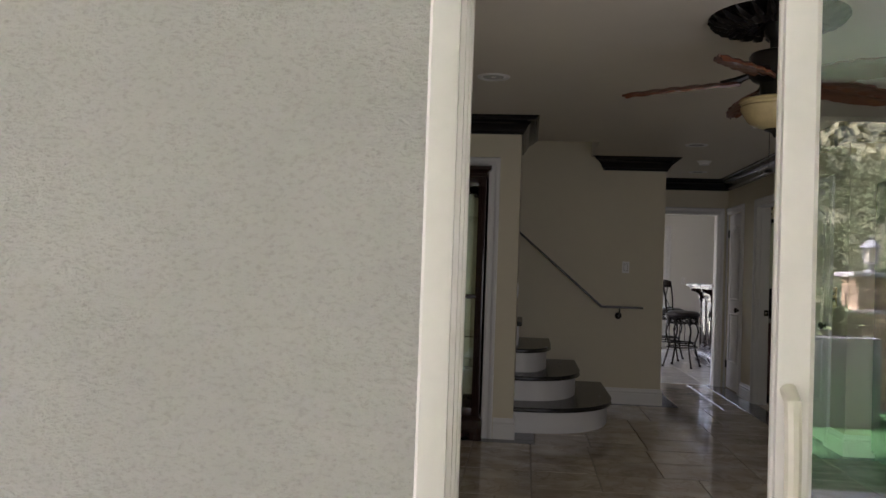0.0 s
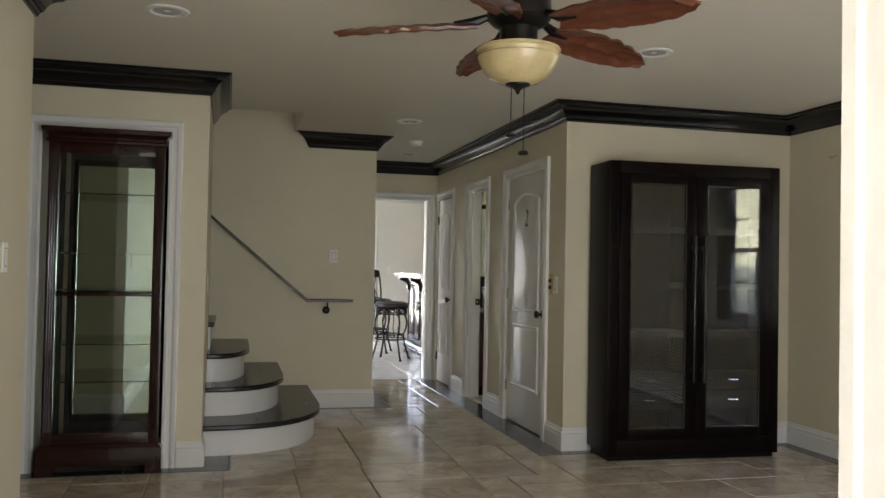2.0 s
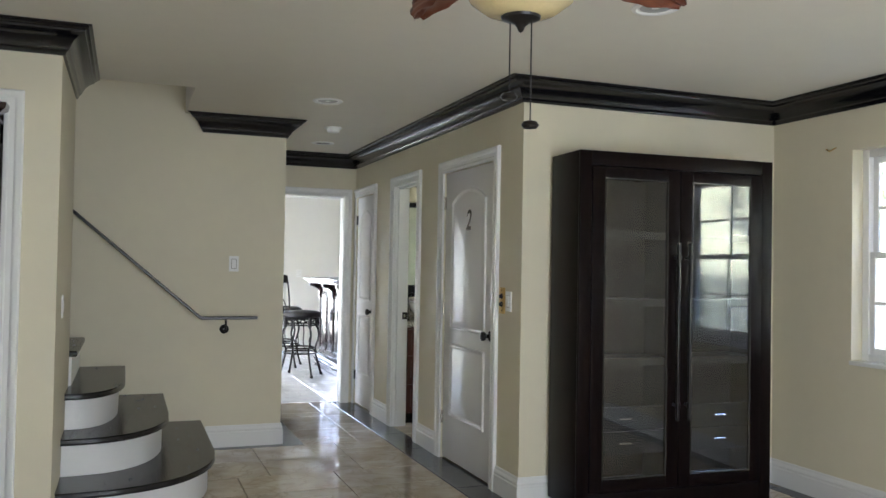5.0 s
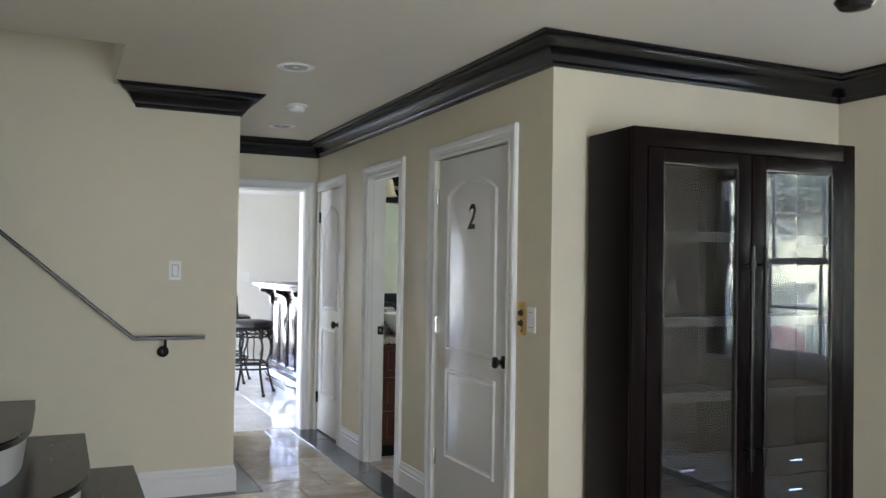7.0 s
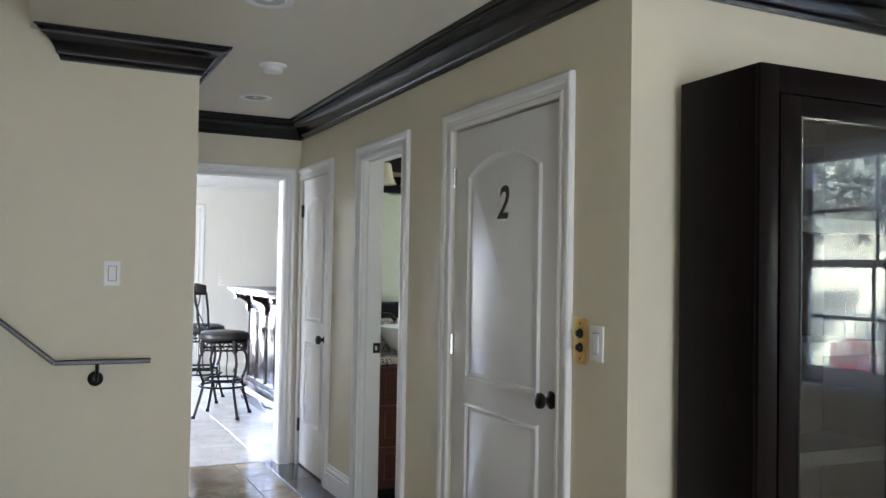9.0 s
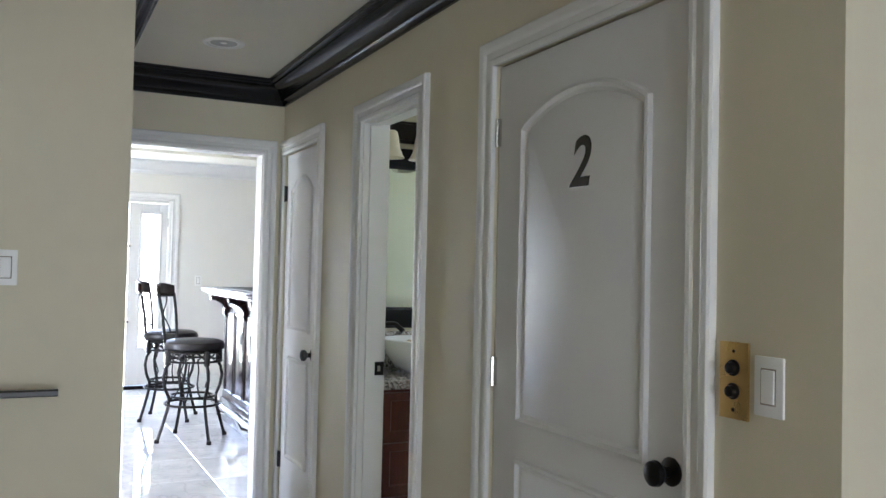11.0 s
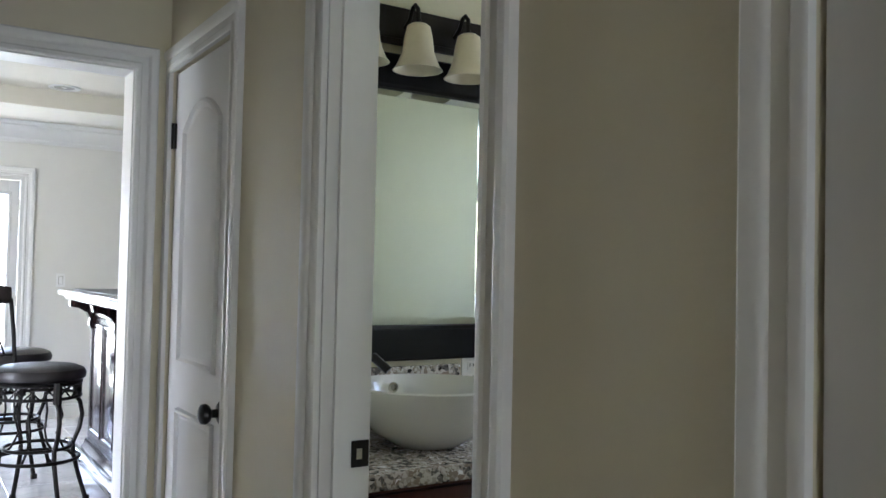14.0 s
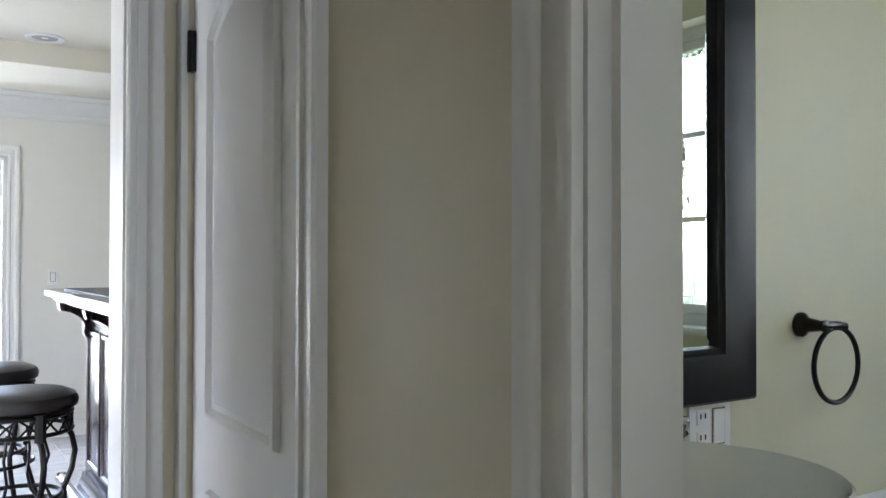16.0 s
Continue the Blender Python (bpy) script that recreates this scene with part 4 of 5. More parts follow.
def plate_on(name, m, label, category, w, h, material=PLASTIC, toggles=("rocker",)):
    """A wall plate in the local x-z plane, facing -y."""
    t = new(name)
    t.matrix_world = m
    tagged(t, label, category)
    bm = bmesh.new()
    box(bm, -w / 2, w / 2, -0.006, 0, -h / 2, h / 2, 0.002)
    part("plate", bm, material, t)
    n = len(toggles)
    for i, kind in enumerate(toggles):
        bm = bmesh.new()
        cx = (i - (n - 1) / 2) * 0.046
        if kind == "rocker":
            box(bm, cx - 0.016, cx + 0.016, -0.0095, -0.005, -0.033, 0.033, 0.002)
            part("rocker", bm, PLASTIC, t)
            # thin dark frame standing in for the shaded gap round the rocker
            bm = bmesh.new()
            box(bm, cx - 0.019, cx + 0.019, -0.0068, -0.0055, -0.036, 0.036)
            part("rocker_gap_shade", bm, GROUT, t)
        elif kind == "buttons":
            for z in (0.026, -0.022):
                lathe(bm, [(0.017, -0.006), (0.017, -0.009), (0.013, -0.011), (0.011, -0.02), (0.008, -0.022), (0, -0.022)], (cx, 0, z), 18, "y")
            lathe(bm, [(0.004, -0.006), (0.003, -0.008), (0, -0.008)], (cx, 0, 0.06), 8, "y")
            lathe(bm, [(0.004, -0.006), (0.003, -0.008), (0, -0.008)], (cx, 0, -0.06), 8, "y")
            part("push_buttons", bm, IRON, t)
        else:
            for z in (0.02, -0.02):
                box(bm, cx - 0.016, cx + 0.016, -0.008, -0.005, z - 0.014, z + 0.014, 0.002)
            part("outlet_face", bm, PLASTIC, t)
            for z in (0.02, -0.02):
                for dx in (-0.008, 0.005):
                    bm = bmesh.new()
                    box(bm, cx + dx, cx + dx + 0.003, -0.0086, -0.007, z - 0.002, z + 0.008)
                    part("slot", bm, IRON, t)
    return t


plate_on("light_switch", pose(1.15, YM, 1.352), "white rocker light switch on the stair wall", "light switch", 0.07, 0.115)
plate_on("light_switch", pose(XR, 6.277, 1.157, 0, 0, -90), "white rocker light switch beside the numbered door", "light switch", 0.072, 0.118)
plate_on("push_button_plate", pose(XR, 6.368, 1.159, 0, 0, -90), "polished brass push-button switch plate beside the door", "switch plate", 0.078, 0.158, BRASS, ("buttons",))
plate_on("light_switch", pose(XL, 6.45, 1.12, 0, 0, 90), "white light switch on the wall beside the steps", "light switch", 0.07, 0.115)
plate_on("light_switch", pose(XW, 4.15, 1.27, 0, 0, 90), "white light switch on the wall by the patio door", "light switch", 0.07, 0.115)
plate_on("light_switch", pose(2.955, KY, 1.215), "white light switch on the kitchen wall", "light switch", 0.075, 0.12)
plate_on("power_outlet", pose(3.32, 9.09, 1.03), "white outlet and switch plate above the counter", "power outlet", 0.118, 0.115, PLASTIC, ("outlet", "rocker"))
hk = thing("wall_hook", (XB, 5.63, 2.09), "small brass curtain tie hook on the wall", "hook")
bm = bmesh.new()
tube(bm, [(0, 0.02, 0), (-0.03, 0.02, 0.012), (-0.045, 0.0, 0.006), (-0.04, -0.02, -0.006), (-0.03, -0.035, 0.004), (-0.02, -0.05, 0.012)], 0.004, 8)
part("hook", bm, BRASS, hk)

# ---- kitchen ----
fd = thing("door_4", (0.048, KY, 0), "white glazed kitchen garden doors with bright daylight behind", "glazed door")
fd["kind"] = "structure"
fd.scale.z = 0.98
casing("casing_garden_doors", "white casing round the garden doors", "y", KY, 1.098, 2.643, 2.107, -1)
bm = bmesh.new()
box(bm, 1.04, 1.09, 0.0, 0.13, 0, 2.149, 0.003)
box(bm, 2.565, 2.60, 0.0, 0.13, 0, 2.149, 0.003)
box(bm, 1.09, 2.565, 0.0, 0.13, 2.12, 2.149, 0.003)
part("door_frame", bm, WHITE, fd)
bm = bmesh.new()
box(bm, 1.09, 2.565, -0.01, 0.12, 0.0, 0.035, 0.003)
part("threshold", bm, IRON, fd)
for x0, x1, g0, g1, z0, z1 in ((1.095, 2.142, 1.25, 2.01, 0.25, 2.0), (2.150, 2.56, 2.285, 2.475, 0.47, 1.99)):
    bm = bmesh.new()
    box(bm, x0, g0, 0.03, 0.07, 0.04, 2.115, 0.003)
    box(bm, g1, x1, 0.03, 0.07, 0.04, 2.115, 0.003)
    box(bm, g0, g1, 0.03, 0.07, 0.04, z0, 0.003)
    box(bm, g0, g1, 0.03, 0.07, z1, 2.115, 0.003)
    lf = part("leaf", bm, WHITE, fd)
    bm = bmesh.new()
    put = lambda u, v, h: (u, 0.029 - h, v)
    raised_ring = [[bm.verts.new(put(p[0], p[1], h)) for p in offset_poly(panel_outline(g0 - 0.025, g1 + 0.025, z0 - 0.025, z1 + 0.025, 0), q)] for q, h in ((0, 0), (0.006, 0.010), (0.02, 0.008), (0.028, -0.004))]
    for r0, r1 in zip(raised_ring, raised_ring[1:]):
        for i in range(4):
            bm.faces.new((r0[i], r0[(i + 1) % 4], r1[(i + 1) % 4], r1[i]))
    part("glazing_bead", bm, WHITE, lf)
    bm = bmesh.new()
    box(bm, g0, g1, 0.048, 0.052, z0, z1)
    g = part("pane", bm, GLASS, lf, smooth=False)
    g.visible_shadow = False
for z in (1.62, 0.76):
    bm = bmesh.new()
    box(bm, 2.12, 2.17, 0.015, 0.03, z - 0.012, z + 0.012, 0.002)
    lathe(bm, [(0.012, 0), (0.012, -0.03), (0.006, -0.034), (0, -0.034)], (2.135, 0.02, z), 12, "y")
    part("bolt", bm, CHROME, fd, "nickel slide bolt")
for z in (0.25, 1.05, 1.9):
    bm = bmesh.new()
    tube(bm, [(2.562, 0.02, z - 0.05), (2.562, 0.02, z + 0.05)], 0.008, 8)
    part("hinge", bm, CHROME, fd)

bar = thing("bar_counter", (0, 0, 0), "dark wood panelled bar counter with corbels and foot rail", "bar counter")
BX, BY0, BY1 = 2.86, 10.9, 12.98
bm = bmesh.new()
box(bm, BX, 3.9, BY0, BY1, 0.0, 1.12, 0.004)
part("body", bm, BARW, bar)
bm = bmesh.new()
box(bm, 2.66, 4.0, BY0 - 0.1, BY1 + 0.12, 1.145, 1.185, 0.012)
box(bm, 2.70, 3.98, BY0 - 0.06, BY1 + 0.08, 1.12, 1.145, 0.006)
part("bar_top", bm, BARW, bar)
bm = bmesh.new()
box(bm, 2.75, 3.9, BY0, BY1 + 0.03, 1.186, 1.190)
part("top_inlay", bm, LEATHER, bar)
bm = bmesh.new()
sweep(bm, [(BX, BY0), (BX, BY1), (3.9, BY1)], [(0, 0.18), (0, 0), (0.04, 0), (0.04, 0.09), (0.03, 0.1), (0.034, 0.12), (0.02, 0.14), (0.012, 0.18)], 0)
part("base_moulding", bm, BARW, bar)
bm = bmesh.new()
sweep(bm, [(BX, BY0), (BX, BY1), (3.9, BY1)], [(0, 0.10), (0, 0), (0.01, 0), (0.014, 0.03), (0.03, 0.05), (0.04, 0.09), (0.04, 0.10)], 1.02)
part("cornice", bm, BARW, bar)
n = 5
for i in range(n):
    y0, y1 = BY1 - 0.06 - (i + 1) * 0.38, BY1 - 0.10 - i * 0.38
    bm = bmesh.new()
    raised(bm, panel_outline(-y1, -y0, 0.24, 0.97, 0), lambda u, v, h: (BX - h, -u, v), [(0, -0.001), (0.004, 0.012), (0.02, 0.014), (0.03, 0.004), (0.05, 0.003), (0.07, 0.009)])
    part("panel", bm, BARW, bar)
for i in range(3):
    y = BY1 - 0.10 - i * 0.76
    bm = bmesh.new()
    pts = [(0, 0.0), (0.02, 0.0), (0.035, 0.03), (0.03, 0.07), (0.05, 0.11), (0.10, 0.14), (0.15, 0.15), (0.16, 0.19), (0.0, 0.19)]
    a = [bm.verts.new((BX - o, y - 0.035, 0.925 + u)) for o, u in pts]
    b = [bm.verts.new((BX - o, y + 0.035, 0.925 + u)) for o, u in pts]
    for k in range(len(pts)):
        bm.faces.new((a[k], a[(k + 1) % len(pts)], b[(k + 1) % len(pts)], b[k]))
    bm.faces.new(a)
    bm.faces.new(b[::-1])
    part("corbel", bm, BARW, bar)
bm = bmesh.new()
tube(bm, [(BX - 0.14, BY0, 0.19), (BX - 0.14, BY1 - 0.15, 0.19)], 0.025, 14)
lathe(bm, [(0, 0), (0.022, 0.004), (0.033, 0.03), (0.022, 0.055), (0, 0.06)], (BX - 0.14, BY1 - 0.16, 0.19), 16, "y")
fr = part("foot_rail", bm, CHROME, bar, "polished metal foot rail")
for y in (BY1 - 0.3, BY1 - 1.2):
    bm = bmesh.new()
    tube(bm, [(BX - 0.14, y, 0.17), (BX - 0.10, y, 0.09), (BX - 0.03, y, 0.07)], 0.014, 8)
    part("rail_bracket", bm, CHROME, fr)


def bar_stool(m):
    """Swivel stool facing +x: four curved legs, two foot rings, lattice apron, padded seat, X back."""
    s = new("bar_stool")
    tagged(s, "black metal swivel bar stool with padded leather seat", "bar stool", "stools at the bar")
    for k in range(4):
        a = math.pi / 4 + math.pi / 2 * k
        c, d = math.cos(a), math.sin(a)
        bm = bmesh.new()
        prof = ((0.20, 0.62), (0.235, 0.57), (0.25, 0.50), (0.235, 0.42), (0.20, 0.34), (0.205, 0.27), (0.24, 0.15), (0.285, 0.012))
        tube(bm, [(c * r, d * r, z) for r, z in prof], 0.013, 8)
        lg = part("leg", bm, IRON, s)
        bm = bmesh.new()
        lathe(bm, [(0, 0), (0.019, 0), (0.019, 0.025), (0.014, 0.03), (0, 0.03)], (c * 0.288, d * 0.288, 0), 10)
        part("foot_cap", bm, IRON, lg)
        bm = bmesh.new()
        a2 = a + math.pi / 4
        c2, d2_ = math.cos(a2), math.sin(a2)
        tube(bm, [(c2 * r, d2_ * r, z) for r, z in ((0.10, 0.62), (0.13, 0.52), (0.10, 0.42), (0.14, 0.34), (0.21, 0.285))], 0.007, 6)
        part("inner_scroll", bm, IRON, s)
    for r, z in ((0.215, 0.285), (0.17, 0.345)):
        bm = bmesh.new()
        tube(bm, [(r * math.cos(t), r * math.sin(t), z) for t in (2 * math.pi * i / 40 for i in range(40))], 0.010, 8, closed=True)
        part("foot_ring", bm, IRON, s)
    bm = bmesh.new()
    for z in (0.625, 0.70):
        tube(bm, [(0.215 * math.cos(t), 0.215 * math.sin(t), z) for t in (2 * math.pi * i / 40 for i in range(40))], 0.009, 8, closed=True)
    for i in range(16):
        t0, t1 = 2 * math.pi * i / 16, 2 * math.pi * (i + 1) / 16
        for p, q in ((0.625, 0.70), (0.70, 0.625)):
            tube(bm, [(0.215 * math.cos(t0), 0.215 * math.sin(t0), p), (0.215 * math.cos((t0 + t1) / 2), 0.215 * math.sin((t0 + t1) / 2), (p + q) / 2 + 0.006), (0.215 * math.cos(t1), 0.215 * math.sin(t1), q)], 0.005, 6)
    for k in range(4):
        a = math.pi / 4 + math.pi / 2 * k
        tube(bm, [(0.216 * math.cos(a), 0.216 * math.sin(a), 0.60), (0.216 * math.cos(a), 0.216 * math.sin(a), 0.715)], 0.024, 8)
    lathe(bm, [(0, 0.70), (0.21, 0.70), (0.215, 0.712), (0, 0.712)], seg=36)
    part("apron", bm, IRON, s, "black lattice seat apron")
    bm = bmesh.new()
    lathe(bm, [(0, 0.712), (0.215, 0.712), (0.236, 0.725), (0.24, 0.75), (0.228, 0.775), (0.19, 0.792), (0.10, 0.80), (0, 0.802)], seg=40)
    part("seat", bm, LEATHER, s, "black padded leather seat")
    bm = bmesh.new()
    arc = [math.pi - 0.62 + 1.24 * i / 10 for i in range(11)]
    for t in (arc[0], arc[-1]):
        tube(bm, [(0.215 * math.cos(t), 0.215 * math.sin(t), 0.66), (0.235 * math.cos(t), 0.235 * math.sin(t), 0.80), (0.255 * math.cos(t), 0.255 * math.sin(t), 0.98), (0.29 * math.cos(t), 0.29 * math.sin(t), 1.15)], 0.012, 8)
    R0, R1 = 0.238, 0.285
    for z, r in ((0.835, 0.24), (1.13, 0.285)):
        tube(bm, [(r * math.cos(t), r * math.sin(t), z) for t in arc], 0.008, 8)
    for sgn in (-1, 1):
        tube(bm, [((R0 + (R1 - R0) * q) * math.cos(math.pi + sgn * 0.34 * math.cos(math.pi * q)), (R0 + (R1 - R0) * q) * math.sin(math.pi + sgn * 0.34 * math.cos(math.pi * q)), 0.835 + 0.295 * q) for q in [i / 10 for i in range(11)]], 0.006, 6)
    bk = part("back_frame", bm, IRON, s)
    bm = bmesh.new()
    lathe(bm, [(0, -0.006), (0.014, -0.003), (0.014, 0.003), (0, 0.006)], (-0.262, 0, 0.982), 12, "x")
    part("medallion", bm, BRASS, bk)
    bm = bmesh.new()
    rows = []
    for i, t in enumerate(arc):
        h = 1.215 + 0.022 * math.cos((i - 5) / 5 * math.pi / 2)
        rows.append([bm.verts.new((r * math.cos(t), r * math.sin(t), z)) for r, z in ((0.280, 1.13), (0.305, 1.13), (0.312, h - 0.01), (0.305, h), (0.290, h), (0.285, h - 0.01))])
    for r0, r1 in zip(rows, rows[1:]):
        for j in range(6):
            bm.faces.new((r0[j], r1[j], r1[(j + 1) % 6], r0[(j + 1) % 6]))
    bm.faces.new(rows[0])
    bm.faces.new(rows[-1][::-1])
    part("crest_rail", bm, MAHOG, s, "curved dark wood top rail")
    s.matrix_basis = m
    return s


st1 = bar_stool(pose(2.42, 11.98, 0, 0, 0, -28))
copy_thing(st1, pose(2.385, 12.99, 0, 0, 0, -20))

# ---- bathroom ----
BW = 9.09
van = thing("vanity_cabinet", (0, 0, 0), "dark cherry wood bathroom vanity cabinet with drawers", "vanity")
bm = bmesh.new()
box(bm, 2.662, 3.42, 8.64, BW - 0.001, 0.09, 0.83, 0.003)
part("body", bm, CHERRY, van)
bm = bmesh.new()
box(bm, 2.68, 3.40, 8.69, BW - 0.001, 0.0, 0.09)
part("toe_kick", bm, ESPIN, van)
for x0, x1 in ((2.68, 3.03), (3.05, 3.40)):
    for z0, z1 in ((0.11, 0.34), (0.355, 0.585), (0.60, 0.815)):
        bm = bmesh.new()
        raised(bm, panel_outline(x0, x1, z0, z1, 0), lambda u, v, h: (u, 8.64 - h, v), [(0, -0.002), (0.002, 0.016), (0.035, 0.018), (0.042, 0.010), (0.06, 0.010)])
        dr = part("drawer", bm, CHERRY, van)
        bm = bmesh.new()
        box(bm, (x0 + x1) / 2 - 0.014, (x0 + x1) / 2 + 0.014, 8.600, 8.612, (z0 + z1) / 2 - 0.014, (z0 + z1) / 2 + 0.014, 0.003)
        tube(bm, [((x0 + x1) / 2, 8.63, (z0 + z1) / 2), ((x0 + x1) / 2, 8.61, (z0 + z1) / 2)], 0.006, 8)
        part("drawer_knob", bm, IRON, dr)
ct = thing("vanity_counter", (0, 0, 0), "speckled beige granite counter with low backsplash", "countertop")
bm = bmesh.new()
box(bm, 2.656, 3.47, 8.60, BW - 0.001, 0.831, 0.872, 0.006)
part("slab", bm, GRANITE, ct)
bm = bmesh.new()
box(bm, 2.656, 3.245, BW - 0.022, BW - 0.001, 0.873, 1.06, 0.003)
part("backsplash", bm, GRANITE, ct)
sk = thing("vessel_sink", (2.985, 8.845, 0.872), "white round porcelain vessel sink on the granite counter", "sink")
bm = bmesh.new()
lathe(bm, [(0, 0), (0.085, 0), (0.095, 0.004), (0.16, 0.045), (0.20, 0.10), (0.219, 0.155), (0.221, 0.164), (0.216, 0.168), (0.210, 0.162), (0.19, 0.105), (0.15, 0.052), (0.08, 0.026), (0, 0.020)], seg=56)
part("bowl", bm, PORC, sk)
bm = bmesh.new()
lathe(bm, [(0.016, 0), (0.016, -0.004), (0.010, -0.005), (0.009, 0.002), (0, 0.003)], (0.0, 0.196, 0.132), 20, "y")
part("overflow_ring", bm, CHROME, sk, "chrome overflow ring")
fc = thing("faucet", (2.79, 9.0, 0.872), "dark bronze vessel faucet beside the sink", "faucet")
bm = bmesh.new()
lathe(bm, [(0.03, 0), (0.03, 0.008), (0.02, 0.014), (0.018, 0.2), (0.02, 0.21), (0, 0.215)], seg=20)
tube(bm, [(0, 0, 0.205), (0.03, -0.03, 0.235), (0.07, -0.07, 0.235), (0.10, -0.10, 0.20)], 0.013, 10)
part("spout", bm, IRON, fc)
bm = bmesh.new()
tube(bm, [(0, 0, 0.215), (-0.01, 0.01, 0.25), (-0.03, 0.03, 0.29)], 0.007, 8)
part("lever", bm, IRON, fc)
mr = thing("wall_mirror", (0, BW, 0), "wall mirror in a wide black wooden frame", "mirror")
mx0, mx1, mz0, mz1 = 2.69, 3.43, 1.078, 2.005
bm = bmesh.new()
put = lambda u, v, h: (u, -0.002 - h, v)
rr = [[bm.verts.new(put(p[0], p[1], h)) for p in offset_poly(panel_outline(mx0, mx1, mz0, mz1, 0), q)] for q, h in ((0, 0), (0, 0.022), (0.006, 0.030), (0.05, 0.034), (0.085, 0.026), (0.092, 0.026), (0.097, 0.020), (0.104, 0.018), (0.108, 0.004))]
for r0, r1 in zip(rr, rr[1:]):
    for i in range(4):
        bm.faces.new((r0[i], r0[(i + 1) % 4], r1[(i + 1) % 4], r1[i]))
part("mirror_frame", bm, BLACKWOOD, mr)
bm = bmesh.new()
rr = [[bm.verts.new(put(p[0], p[1], h)) for p in offset_poly(panel_outline(mx0 + 0.104, mx1 - 0.104, mz0 + 0.104, mz1 - 0.104, 0), q)] for q, h in ((0, 0.006), (0.024, 0.0085))]
for i in range(4):
    bm.faces.new((rr[0][i], rr[0][(i + 1) % 4], rr[1][(i + 1) % 4], rr[1][i]))
bm.faces.new(rr[1])
part("mirror_glass", bm, MIRROR, mr, smooth=False)
vl = thing("vanity_light", (0, BW, 0), "dark bronze vanity light with three frosted bell shades", "wall light")
bm = bmesh.new()
box(bm, 2.70, 3.32, -0.022, -0.001, 2.035, 2.15, 0.006)
box(bm, 2.715, 3.305, -0.032, -0.022, 2.05, 2.135, 0.005)
part("backplate", bm, IRON, vl)
for x in (2.83, 3.01, 3.19):
    bm = bmesh.new()
    tube(bm, [(x, -0.03, 2.085), (x, -0.06, 2.105), (x, -0.075, 2.135), (x, -0.09, 2.14), (x, -0.105, 2.125), (x, -0.11, 2.08)], 0.007, 8)
    ar = part("arm", bm, IRON, vl)
    bm = bmesh.new()
    lathe(bm, [(0.024, 2.078), (0.035, 2.07), (0.042, 2.04), (0.049, 1.99), (0.065, 1.952), (0.075, 1.940), (0.071, 1.940), (0.060, 1.955), (0.045, 1.99), (0.038, 2.04), (0.022, 2.072)], (x, -0.11, 0), 28)
    part("shade", bm, SHADEG, ar, "frosted cream bell shade")
    bm = bmesh.new()
    lathe(bm, [(0, 1.965), (0.018, 1.972), (0.026, 1.99), (0.022, 2.012), (0.013, 2.03), (0.012, 2.06), (0, 2.06)], (x, -0.11, 0), 16)
    part("bulb", bm, mat("clear_bulb_glass", (0.75, 0.73, 0.68), 0.1, vary=0.02), ar)
tr = thing("towel_ring", (3.61, BW, 1.215), "black metal towel ring on the bathroom wall", "towel ring")
bm = bmesh.new()
lathe(bm, [(0.026, 0), (0.026, -0.008), (0.016, -0.018), (0.011, -0.05), (0.013, -0.06), (0, -0.062)], (0, 0, 0), 20, "y")
tube(bm, [(-0.004, -0.052, 0), (0.05, -0.055, 0.0), (0.075, -0.055, -0.004)], 0.009, 8)
part("mount", bm, IRON, tr)
bm = bmesh.new()
tube(bm, [(0.045 + 0.078 * math.sin(t), -0.055, -0.083 + 0.078 * math.cos(t)) for t in (2 * math.pi * i / 40 for i in range(40))], 0.0055, 8, closed=True)
part("ring", bm, IRON, tr)
wc = thing("toilet", (3.93, 8.97, -0.0), "white porcelain toilet with push-button tank lid", "toilet")
bm = bmesh.new()
box(bm, -0.255, 0.255, -0.08, 0.115, 0.40, 0.785, 0.03)
part("tank", bm, PORC, wc)
bm = bmesh.new()
pts = [(-0.275, 0.118), (-0.285, 0.10), (-0.285, 0.02)] + [(0.285 * math.cos(a), -0.02 - 0.10 * math.sin(a)) for a in (math.pi - math.pi * i / 20 for i in range(21))] + [(0.285, 0.02), (0.285, 0.10), (0.275, 0.118)]
rings = []
for d, h in ((0.012, 0.786), (0.0, 0.795), (0.0, 0.816), (0.012, 0.828)):
    rings.append([bm.verts.new((p[0], p[1], h)) for p in offset_poly(pts, d)])
for r0, r1 in zip(rings, rings[1:]):
    for i in range(len(r0)):
        bm.faces.new((r0[i], r0[(i + 1) % len(r0)], r1[(i + 1) % len(r0)], r1[i]))
bm.faces.new(rings[0][::-1])
bm.faces.new(rings[-1])
ld = part("tank_lid", bm, PORC, wc)
bm = bmesh.new()
lathe(bm, [(0.034, 0.826), (0.034, 0.833), (0.028, 0.836), (0, 0.837)], (0.02, 0.0, 0), 24)
part("flush_button", bm, CHROME, ld)
bm = bmesh.new()
lathe(bm, [(0, 0), (0.12, 0), (0.125, 0.02), (0.10, 0.15), (0.13, 0.28), (0.18, 0.38), (0.185, 0.40), (0.15, 0.40), (0.11, 0.30), (0, 0.22)], (0, -0.32, 0), 36)
box(bm, -0.11, 0.11, -0.28, 0.1, 0.0, 0.399, 0.02)
part("bowl", bm, PORC, wc)
bm = bmesh.new()
lathe(bm, [(0, 0.405), (0.19, 0.405), (0.195, 0.415), (0.19, 0.43), (0, 0.435)], (0, -0.31, 0), 36)
part("seat_lid", bm, PORC, wc)

